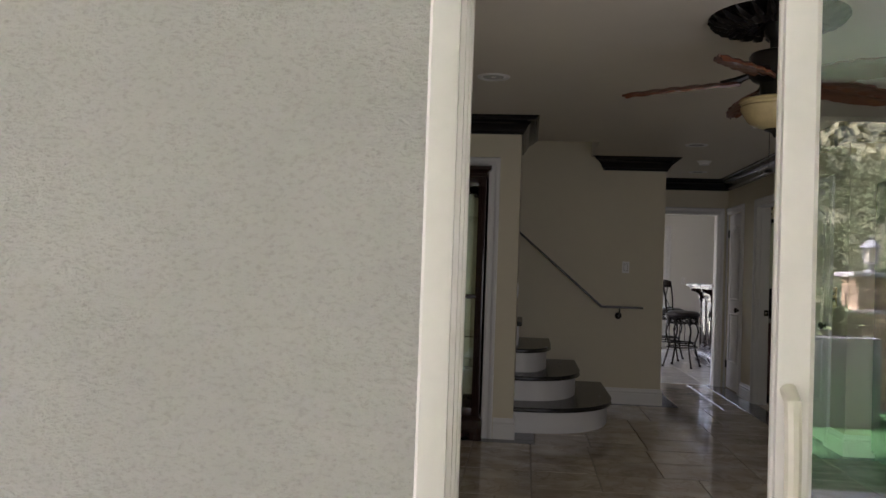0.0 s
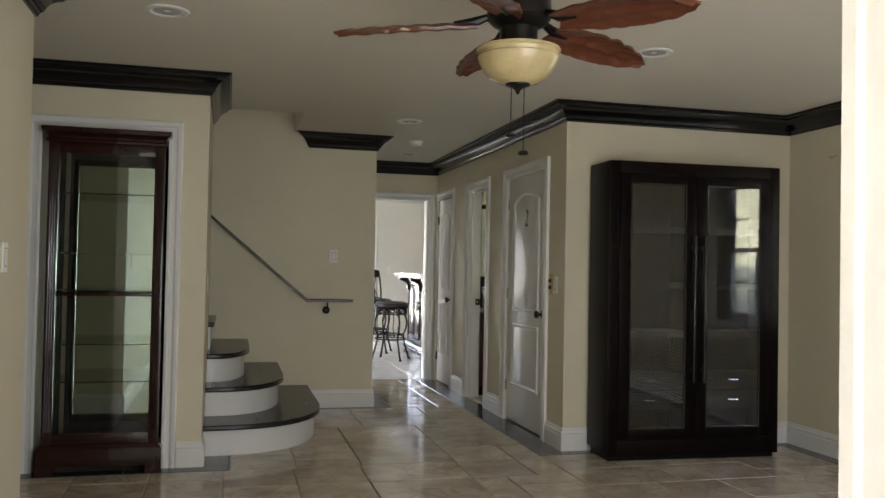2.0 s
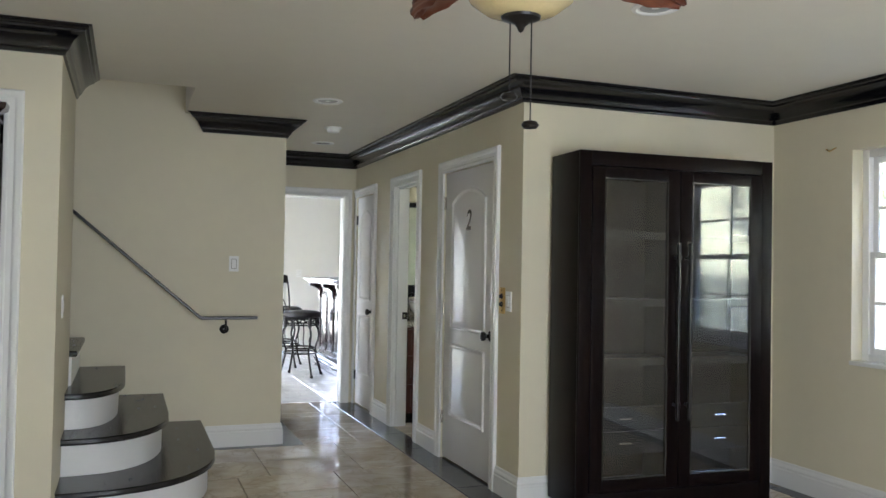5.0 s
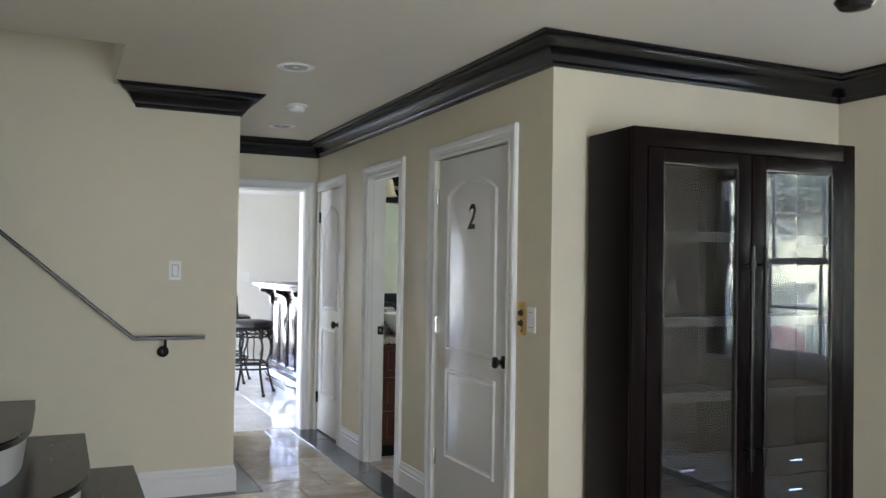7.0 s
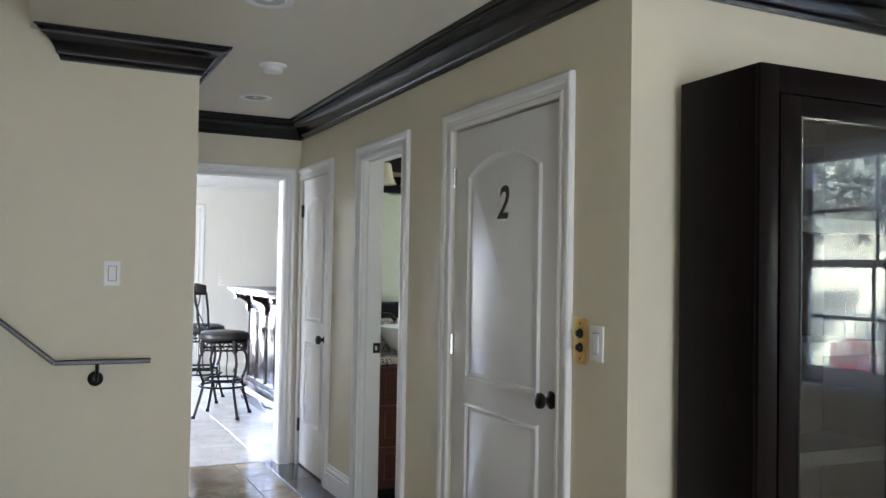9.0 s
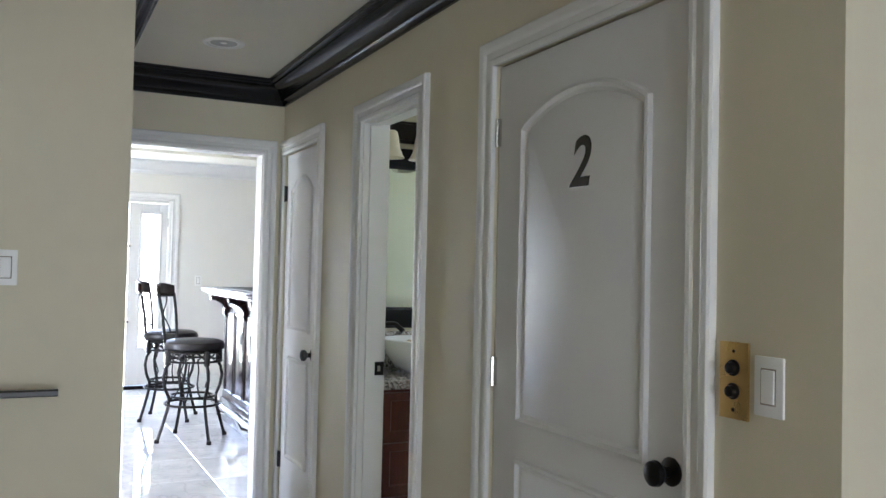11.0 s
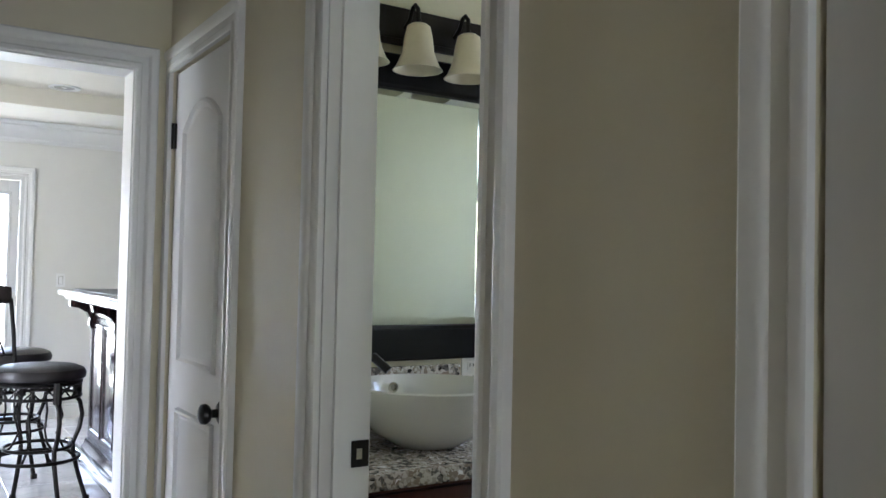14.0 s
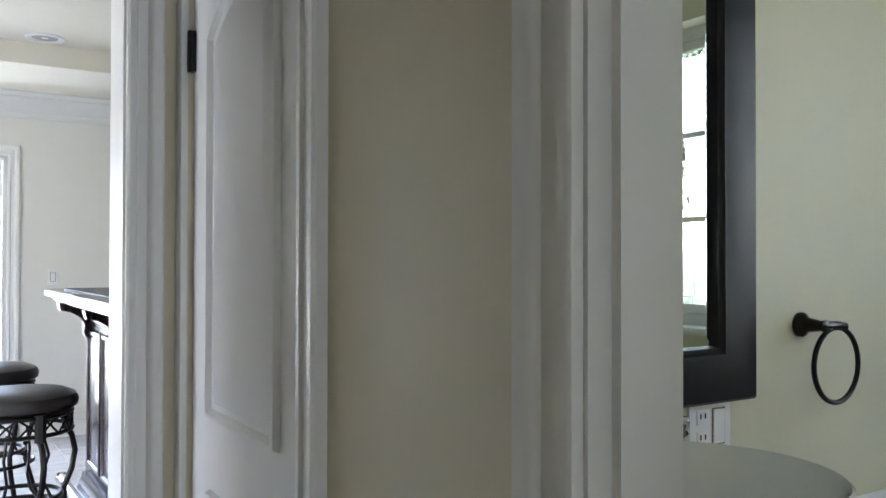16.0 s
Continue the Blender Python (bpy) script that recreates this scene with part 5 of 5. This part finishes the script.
# ---- garden ----
GRASS = mat("lawn_green", (0.055, 0.16, 0.05), 0.9, vary=0.3, scale=3, bump=0.8, bscale=120)
DRY = mat("dry_hill_soil", (0.20, 0.20, 0.11), 0.95, vary=0.25, scale=0.6, bump=0.6, bscale=20)
LEAF = mat("shrub_leaves", (0.10, 0.135, 0.05), 0.8, vary=0.2, scale=2)
LEAFS = mat("slope_shrub_leaves", (0.04, 0.055, 0.025), 0.7, vary=0.4, scale=2)
LEAFD = mat("dry_grass_blades", (0.26, 0.25, 0.13), 0.8, vary=0.3, scale=2)
STONE = stone_tile("ledge_stone", (0.30, 0.21, 0.12), (0.52, 0.40, 0.27), (0.14, 0.09, 0.05), 0.85, scale=6, spread=0.3, vein_amount=0.3, bump=0.6)
CAP = mat("grey_stone_cap", (0.38, 0.37, 0.35), 0.8, vary=0.12, scale=5, bump=0.3, bscale=40)
GALV = mat("grey_planter_concrete", (0.30, 0.31, 0.31), 0.75, vary=0.18, scale=4, bump=0.2, bscale=30)
DKWOOD = wood_mat("dark_patio_timber", (0.02, 0.014, 0.01), (0.04, 0.028, 0.02), 0.6, coat=0)
STAIN = mat("stainless_steel", (0.5, 0.5, 0.5), 0.28, metal=1.0, vary=0.06, scale=10)
DKTOP = mat("dark_counter_stone", (0.05, 0.05, 0.055), 0.15, vary=0.3, scale=20)
PATIOW = mat("patio_ceiling_paint", (0.62, 0.62, 0.61), 0.8, vary=0.05, scale=2)
TAN = mat("tan_island_stucco", (0.40, 0.35, 0.26), 0.85, vary=0.1, scale=4, bump=0.5, bscale=60)

rng = random.Random(5)
# ground: flat near the house, rising to a hill beyond the garden wall
bm = bmesh.new()


def hill(x, y):
    d = max(0.0, -8.6 - y)
    h = 0.62 * d if d < 20 else 12.4 + 0.25 * (d - 20)
    e = max(0.0, x - 7.0)
    h = max(h, min(12.0, 0.95 * e) if y < 60 else 0)
    return h + (noise.noise((x * 0.3, y * 0.3, 0)) * min(1.0, h) * 0.6)


xs = sorted(set([round(-20 + 1.2 * i, 2) for i in range(48)] + [-120, -80, -50, -30, 50, 80, 120]))
ys = sorted(set([round(-34 + 1.2 * i, 2) for i in range(31)] + [-120, -80, -55, 3.2, 8, 15, 25, 40, 80, 120]))
gv = [[bm.verts.new((x, y, -0.06 + hill(x, y))) for x in xs] for y in ys]
for i in range(len(ys) - 1):
    for j in range(len(xs) - 1):
        bm.faces.new((gv[i][j], gv[i][j + 1], gv[i + 1][j + 1], gv[i + 1][j]))
structure(part("ground", bm, DRY), "dry grassy ground rising to a hillside")
solid("patio", [(-6, 7, -3.2, 0.83, -0.2, -0.02)], CONC, "grey concrete patio outside the door")
solid("lawn", [(-6, 5.6, -6.6, -3.2, -0.2, -0.03)], GRASS, "short green lawn beside the patio")
solid("path", [(3.2, 6.4, -7.4, -6.6, -0.2, -0.015), (4.6, 6.6, -6.6, -4.6, -0.2, -0.012)], CONC, "pale concrete garden path")
# lawn blades
me = bpy.data.meshes.new("mesh")
vs, fs = [], []
for k in range(9000):
    x, y = rng.uniform(0.6, 5.4), rng.uniform(-6.6, -3.2)
    a, h = rng.uniform(0, 6.28), rng.uniform(0.03, 0.06)
    dx, dy = 0.004 * math.cos(a), 0.004 * math.sin(a)
    i = len(vs)
    vs += [(x - dx, y - dy, -0.03), (x + dx, y + dy, -0.03), (x + rng.uniform(-0.02, 0.02), y + rng.uniform(-0.02, 0.02), -0.03 + h)]
    fs.append((i, i + 1, i + 2))
me.from_pydata(vs, [], fs)
me.materials.append(GRASS)
tagged(new("grass", me), "short green lawn grass blades", "grass", kind="stuff")


def foliage(name, spots, material, label, size, count, category):
    """Clumps of small crossed leaves."""
    vs, fs = [], []
    for (cx, cy, cz, r) in spots:
        for k in range(count):
            a, b, q = rng.uniform(0, 6.283), rng.uniform(-0.3, 1.4), rng.uniform(0.4, 1) ** 0.5
            p = Vector((cx + r * q * math.cos(a) * math.cos(b), cy + r * q * math.sin(a) * math.cos(b), cz + r * q * math.sin(b) * 0.9))
            u = Vector((rng.uniform(-1, 1), rng.uniform(-1, 1), rng.uniform(-0.6, 1))).normalized()
            v = u.orthogonal().normalized()
            s = size * rng.uniform(0.5, 1.3)
            i = len(vs)
            vs += [p - v * s * 0.35, p + u * s * 0.5 - v * 0.0, p + v * s * 0.35, p + u * s * 1.2]
            fs += [(i, i + 1, i + 2), (i, i + 3, i + 1), (i + 1, i + 3, i + 2)]
    me = bpy.data.meshes.new("mesh")
    me.from_pydata([tuple(p) for p in vs], [], fs)
    me.materials.append(material)
    return tagged(new(name, me), label, category, kind="stuff")


spots = []
for k in range(620):
    x, y = rng.uniform(0, 15), rng.uniform(-14.8, -9.2)
    spots.append((x, y, hill(x, y) - 0.05, rng.uniform(0.25, 0.6)))
foliage("hillside_shrubs", spots, LEAF, "green shrubs covering the hillside", 0.055, 170, "shrubs")
spots = []
for k in range(420):
    x, y = rng.uniform(2, 20), rng.uniform(-26, -14)
    spots.append((x, y, hill(x, y), rng.uniform(0.3, 0.8)))
foliage("dry_grass", spots, LEAFD, "tufts of dry yellow grass on the hill", 0.16, 60, "grass")
spots = []
for k in range(440):
    x, y = rng.uniform(8.9, 15), rng.uniform(-1, 12)
    spots.append((x, y, hill(x, y) + 0.2, rng.uniform(0.5, 1.1)))
foliage("slope_shrubs", spots, LEAFS, "green shrubs on the slope outside the window", 0.12, 110, "shrubs")


def ledge_pier(x, y, w, h, label):
    p = thing("stone_pier", (x, y, -0.06), label, "garden pier", "stone piers of the garden wall")
    bm = bmesh.new()
    box(bm, -w / 2 + 0.02, w / 2 - 0.02, -w / 2 + 0.02, w / 2 - 0.02, 0, h)
    part("core", bm, GROUT, p)
    z = 0.0
    while z < h - 0.02:
        hh = min(rng.uniform(0.05, 0.11), h - z)
        for side in range(4):
            u = -w / 2
            while u < w / 2 - 0.01:
                l = min(rng.uniform(0.14, 0.3), w / 2 - u)
                d = rng.uniform(0.0, 0.02)
                bm = bmesh.new()
                box(bm, u + 0.004, u + l - 0.004, -w / 2 - d, -w / 2 + 0.03, z + 0.004, z + hh - 0.003)
                s = part("stone", bm, STONE, p, smooth=False)
                s.matrix_local = pose(0, 0, 0, 0, 0, 90 * side)
                u += l
        z += hh
    bm = bmesh.new()
    box(bm, -w / 2 - 0.07, w / 2 + 0.07, -w / 2 - 0.07, w / 2 + 0.07, h, h + 0.05, 0.01)
    part("cap", bm, CAP, p)
    l = thing("pier_lantern", (x, y, h - 0.01), "grey metal lantern standing on a stone pier", "lantern", "lanterns on the piers")
    bm = bmesh.new()
    lathe(bm, [(0, 0), (0.06, 0), (0.055, 0.02), (0.025, 0.03), (0.025, 0.09), (0.07, 0.10), (0.07, 0.11), (0, 0.11)], seg=16)
    part("base", bm, GALV, l)
    bm = bmesh.new()
    for k in range(6):
        a = math.pi / 3 * k
        tube(bm, [(0.065 * math.cos(a), 0.065 * math.sin(a), 0.11), (0.08 * math.cos(a), 0.08 * math.sin(a), 0.26)], 0.006, 6)
    part("cage", bm, GALV, l)
    bm = bmesh.new()
    lathe(bm, [(0.055, 0.11), (0.065, 0.26), (0, 0.26)], seg=6)
    part("lamp_glass", bm, SHADEG, l)
    bm = bmesh.new()
    lathe(bm, [(0.105, 0.26), (0.10, 0.275), (0.04, 0.33), (0.012, 0.345), (0.012, 0.37), (0, 0.38)], seg=12)
    part("roof", bm, GALV, l)


ledge_pier(3.76, -6.95, 0.40, 1.40, "stacked tan ledge-stone pier with grey cap")
ledge_pier(4.71, -6.95, 0.40, 1.40, "stacked tan ledge-stone pier with grey cap")
gw = thing("garden_wall", (0, -6.95, -0.06), "low stacked tan stone garden wall between piers", "garden wall")
bm = bmesh.new()
box(bm, 1.2, 4.55, 0.0, 0.17, 0, 0.98)
part("core", bm, GROUT, gw)
z = 0.0
while z < 0.98:
    hh, u = rng.uniform(0.07, 0.12), 1.2
    while u < 4.3:
        l = rng.uniform(0.18, 0.42)
        if not 3.56 < u + l / 2 < 3.96:
            bm = bmesh.new()
            box(bm, u + 0.004, u + l - 0.004, 0.17, 0.21 + rng.uniform(0, 0.02), z + 0.004, z + hh - 0.003)
            part("stone", bm, STONE, gw, smooth=False)
        u += l
    z += hh
bm = bmesh.new()
box(bm, 1.2, 4.51, -0.02, 0.25, z, z + 0.04, 0.008)
part("cap", bm, CAP, gw)
pl = thing("planter_box", (3.05, -5.95, -0.04), "tall grey concrete planter box with a green shrub", "planter")
bm = bmesh.new()
box(bm, -0.32, 0.32, -0.3, 0.3, 0, 0.82, 0.012)
part("box", bm, GALV, pl)
sh = foliage("planter_shrub", [(3.05, -5.95, 0.82, 0.26), (2.9, -5.9, 0.84, 0.18)], LEAF, "green shrub growing in the planter", 0.06, 500, "shrub")

fe = thing("vinyl_fence", (0, 0, -0.06), "white vinyl privacy fence with square posts", "fence")
FX, FY, FH = 6.45, -8.45, 1.72
runs = [((FX, FY), (FX + 0.15, FY + 2.4)), ((FX + 0.15, FY + 2.4), (FX + 0.3, FY + 4.8)), ((5.40, -8.30), (FX, FY))]
for p in ((FX, FY), (FX + 0.15, FY + 2.4), (FX + 0.3, FY + 4.8), (5.40, -8.30)):
    bm = bmesh.new()
    box(bm, p[0] - 0.06, p[0] + 0.06, p[1] - 0.06, p[1] + 0.06, 0, FH + 0.06, 0.004)
    ps = part("post", bm, WHITE, fe)
    bm = bmesh.new()
    box(bm, p[0] - 0.08, p[0] + 0.08, p[1] - 0.08, p[1] + 0.08, FH + 0.06, FH + 0.10, 0.012)
    part("post_cap", bm, WHITE, ps)
for a, b in runs:
    a, b = Vector(a), Vector(b)
    L, ang = (b - a).length, math.degrees(math.atan2(b.y - a.y, b.x - a.x))
    for z0, z1 in ((0.05, 0.17), (FH - 0.14, FH)):
        bm = bmesh.new()
        box(bm, 0.06, L - 0.06, -0.03, 0.03, z0, z1, 0.004)
        r = part("fence_rail", bm, WHITE, fe)
        r.matrix_local = pose(a.x, a.y, 0, 0, 0, ang)
    n = int((L - 0.12) / 0.15)
    for k in range(n):
        bm = bmesh.new()
        box(bm, 0.06 + (L - 0.12) * k / n + 0.001, 0.06 + (L - 0.12) * (k + 1) / n - 0.001, -0.015, 0.015, 0.17, FH - 0.14, 0.003)
        r = part("board", bm, WHITE, fe)
        r.matrix_local = pose(a.x, a.y, 0, 0, 0, ang)

# patio cover
pc = thing("patio_cover", (0, 0, 0), "solid patio roof on dark timber posts with braces", "patio cover")
PY = -4.4
bm = bmesh.new()
box(bm, -6, 7.2, PY - 0.3, 0.83, 2.78, 2.9)
part("roof", bm, PATIOW, pc)
bm = bmesh.new()
box(bm, -6, 7.2, PY - 0.1, PY + 0.1, 2.52, 2.779, 0.01)
part("beam", bm, DKWOOD, pc)
for x in (-3.2, 4.3):
    bm = bmesh.new()
    box(bm, x - 0.09, x + 0.09, PY - 0.09, PY + 0.09, -0.05, 2.519, 0.01)
    part("post", bm, DKWOOD, pc)
    for sg in (-1, 1):
        bm = bmesh.new()
        pts = [(x + sg * (0.05 + 0.95 * q ** 1.2), 1.5 + 1.02 * q ** 0.9) for q in [i / 12 for i in range(13)]]
        rows = []
        for (px, pz) in pts:
            rows.append([bm.verts.new((px + dx * sg, PY + dy, pz + dz)) for dx, dy, dz in ((0, -0.05, 0), (0, 0.05, 0), (0.11, 0.05, -0.07), (0.11, -0.05, -0.07))])
        for r0, r1 in zip(rows, rows[1:]):
            for j in range(4):
                bm.faces.new((r0[j], r1[j], r1[(j + 1) % 4], r0[(j + 1) % 4]))
        bm.faces.new(rows[0])
        bm.faces.new(rows[-1][::-1])
        part("brace", bm, DKWOOD, pc)

# grill island
gi = thing("grill_island", (-0.955, 0.676, -0.02), "outdoor grill island with dark counter and steel controls", "grill island", rz=19)
bm = bmesh.new()
box(bm, 1.95, 4.6, -2.55, -1.75, 0, 0.86, 0.01)
part("body", bm, TAN, gi)
bm = bmesh.new()
box(bm, 1.88, 4.66, -2.62, -1.68, 0.86, 0.90, 0.008)
part("counter", bm, DKTOP, gi)
bm = bmesh.new()
box(bm, 2.35, 3.25, -2.5, -1.735, 0.62, 0.855, 0.01)
cp = part("control_panel", bm, STAIN, gi)
for x in (2.45, 2.62, 2.79, 2.96, 3.13):
    bm = bmesh.new()
    lathe(bm, [(0.034, 0), (0.034, 0.012), (0.024, 0.016), (0.022, 0.045), (0.018, 0.05), (0, 0.05)], (x, -1.735, 0.75), 18, "y")
    part("control_knob", bm, IRON, cp)
bm = bmesh.new()
box(bm, 2.3, 3.3, -2.55, -1.80, 0.901, 0.925, 0.008)
tube(bm, [(2.34, -1.78, 0.935), (3.26, -1.78, 0.935)], 0.014, 10)
part("grill_top", bm, STAIN, gi)
for x0, x1 in ((2.38, 2.80), (2.82, 3.24)):
    bm = bmesh.new()
    box(bm, x0, x1, -1.765, -1.735, 0.12, 0.56, 0.006)
    dr = part("access_door", bm, STAIN, gi)
    bm = bmesh.new()
    tube(bm, [(x0 + 0.05, -1.735, 0.50), (x0 + 0.05, -1.70, 0.50), (x1 - 0.05, -1.70, 0.50), (x1 - 0.05, -1.735, 0.50)], 0.010, 8)
    part("door_pull", bm, STAIN, dr)

# lone upper storey wall, out of view, added to cast shade on the yard
solid("wall_yard_shade", [(4.53, 4.68, 0.86, 15.2, 2.95, 6.2)], STUCCO, "unseen light grey stucco upper storey wall, added to shade the yard")
# slab above the house, never in view, added to stop sun leaking inside
solid("roof", [(-5.0, 4.68, 0.86, 12.0, 6.21, 6.4)], PATIOW, "unseen roof slab added to block sun leaking into the house")
# unseen slab, added to keep direct sun off the kitchen's side opening
solid("sun_block_kitchen", [(-3.2, -1.5, 9.9, 15.4, 2.25, 2.4)], PATIOW, "unseen overhang added to shade the kitchen side opening")
# yard seen through the right window
pf = thing("pool_fence", (7.6, 0, 0), "white metal picket pool fence in the yard", "fence")
bm = bmesh.new()
for z in (0.2, 1.05):
    tube(bm, [(0, 1.5, z), (0, 8.5, z)], 0.014, 6)
part("fence_rail", bm, WHITE, pf)
for k in range(58):
    bm = bmesh.new()
    y = 1.5 + 0.12 * k
    tube(bm, [(0, y, -0.06), (0, y, 1.15)], 0.007, 6)
    part("picket", bm, WHITE, pf)


def patio_chair(m, color, label):
    c = new("patio_chair")
    tagged(c, label, "chair", "chairs in the yard")
    pm = mat(color[0], color[1], 0.45, vary=0.08)
    for k in range(5):
        bm = bmesh.new()
        box(bm, -0.25 + 0.1 * k + 0.005, -0.25 + 0.1 * (k + 1) - 0.005, 0.2, 0.225, 0.36, 0.95 + 0.03 * (2 - abs(k - 2)), 0.004)
        part("back_slat", bm, pm, c)
        bm = bmesh.new()
        box(bm, -0.27, 0.27, -0.25 + 0.09 * k + 0.004, -0.25 + 0.09 * (k + 1) - 0.004, 0.36, 0.385, 0.004)
        part("seat_slat", bm, pm, c)
    for sx in (-1, 1):
        bm = bmesh.new()
        box(bm, sx * 0.31 - 0.05, sx * 0.31 + 0.05, -0.3, 0.22, 0.56, 0.585, 0.005)
        part("arm", bm, pm, c)
        for y in (-0.26, 0.19):
            bm = bmesh.new()
            box(bm, sx * 0.29 - 0.02, sx * 0.29 + 0.02, y - 0.03, y + 0.03, 0, 0.559, 0.004)
            part("leg", bm, pm, c)
    c.matrix_basis = m
    return c


patio_chair(pose(6.2, 3.1, -0.05, 0, 0, 100), ("red_plastic", (0.5, 0.03, 0.04)), "red slatted plastic patio chair in the yard")
patio_chair(pose(6.6, 3.6, -0.05, 0, 0, 60), ("turquoise_plastic", (0.05, 0.42, 0.45)), "turquoise slatted plastic patio chair in the yard")

# ---- floors, pieces last ----
M = 0.203


def tile_mesh(w, h, t=0.010, b=0.003):
    bm = bmesh.new()
    rings = [[bm.verts.new((x, y, z)) for x, y in ((-w / 2 + d, -h / 2 + d), (w / 2 - d, -h / 2 + d), (w / 2 - d, h / 2 - d), (-w / 2 + d, h / 2 - d))] for d, z in ((0, -t), (0, -b * 0.8), (b, 0))]
    for a, c in zip(rings, rings[1:]):
        for i in range(4):
            bm.faces.new((a[i], a[(i + 1) % 4], c[(i + 1) % 4], c[i]))
    bm.faces.new(rings[-1])
    return finish(bm, False)


fl = solid("floor", [(-2.3, XB, 0.97, 7.17, -0.12, -0.006), (XL, XR + 0.12, 7.17, 10.0, -0.12, -0.006), (0.0, XL, 7.17, YM, -0.12, -0.006), (XR + 0.12, XB, 7.8, 9.09, -0.12, -0.006)], GROUT, "travertine tile floor with dark slate border")
cache = {}


def lay(parent, x0, x1, y0, y1, material, gap=0.004, name="tile", tilt=0.0):
    w, h = round(x1 - x0 - gap, 4), round(y1 - y0 - gap, 4)
    key = (w, h, material.name)
    if key not in cache:
        cache[key] = tile_mesh(w, h)
        cache[key].materials.append(material)
    t = new(name, cache[key])
    t.parent = parent
    t.location = ((x0 + x1) / 2, (y0 + y1) / 2, rng.uniform(-0.0006, 0.0006))
    t.rotation_euler = (rng.uniform(-tilt, tilt), rng.uniform(-tilt, tilt), 0)


def field(x0, x1, y0, y1):
    """French-pattern pieces filled into a grid of modules."""
    nx, ny = max(1, round((x1 - x0) / M)), max(1, round((y1 - y0) / M))
    mx, my = (x1 - x0) / nx, (y1 - y0) / ny
    used = [[False] * nx for _ in range(ny)]
    for j in range(ny):
        for i in range(nx):
            if used[j][i]:
                continue
            opts = [(3, 2), (2, 2), (3, 2), (2, 3), (2, 1), (2, 2)]
            rng.shuffle(opts)
            for a, b in opts + [(2, 1), (1, 2), (1, 1)]:
                if i + a <= nx and j + b <= ny and not any(used[j + q][i + p] for p in range(a) for q in range(b)):
                    break
            for p in range(a):
                for q in range(b):
                    used[j + q][i + p] = True
            lay(fl, x0 + i * mx, x0 + (i + a) * mx, y0 + j * my, y0 + (j + b) * my, TRAV, 0.007, tilt=0.0012)


field(-0.6, 2.325, 3.4, 5.93)
field(2.325, 4.22, 3.4, 6.0)
field(0.27, 2.325, 5.93, 8.05)
field(1.69, 2.325, 8.05, 9.98)
for x0, x1, y0, y1 in ((-0.58, 4.3, 0.98, 3.4), (-2.2, -0.6, 4.6, 5.93)):
    y = y0
    while y < y1 - 0.01:
        x = x0
        yy = min(y + 0.61, y1)
        while x < x1 - 0.01:
            lay(fl, x, min(x + 0.61, x1), y, yy, TRAV, 0.007)
            x += 0.61
        y = yy


def band(x0, x1, y0, y1, along, step=0.6):
    a0, a1 = (y0, y1) if along == "y" else (x0, x1)
    n = max(1, round((a1 - a0) / step))
    for k in range(n):
        p, q = a0 + (a1 - a0) * k / n, a0 + (a1 - a0) * (k + 1) / n
        lay(fl, *((x0, x1, p, q) if along == "y" else (p, q, y0, y1)), SLATE, 0.004, "slate_tile", 0.0006)


band(2.325, 2.55, 6.0, 9.98, "y")
band(2.55, 4.3, 6.0, 6.115, "x")
band(4.22, 4.34, 0.98, 6.0, "y")
band(-2.2, 0.27, 5.93, 6.06, "x")
band(0.10, 0.27, 6.06, 6.9, "y")
band(0.27, 1.52, 8.05, 8.14, "x")
band(1.52, 1.69, 8.05, 9.98, "y")
for i in range(4):
    for j in range(3):
        lay(fl, 2.55 + i * 0.44, 2.55 + (i + 1) * 0.44, 7.8 + j * 0.43, 7.8 + (j + 1) * 0.43, TRAV, 0.006)
kf = solid("floor_kitchen", [(-1.35, 6.0, 10.0, KY, -0.12, -0.003)], KGROUT, "glossy white marble tile kitchen floor")
for i in range(12):
    for j in range(8):
        lay(kf, -1.35 + i * 0.6125, -1.35 + (i + 1) * 0.6125, 10.0 + j * 0.6375, 10.0 + (j + 1) * 0.6375, MARBLE, 0.0015, "marble_tile", 0.0006)
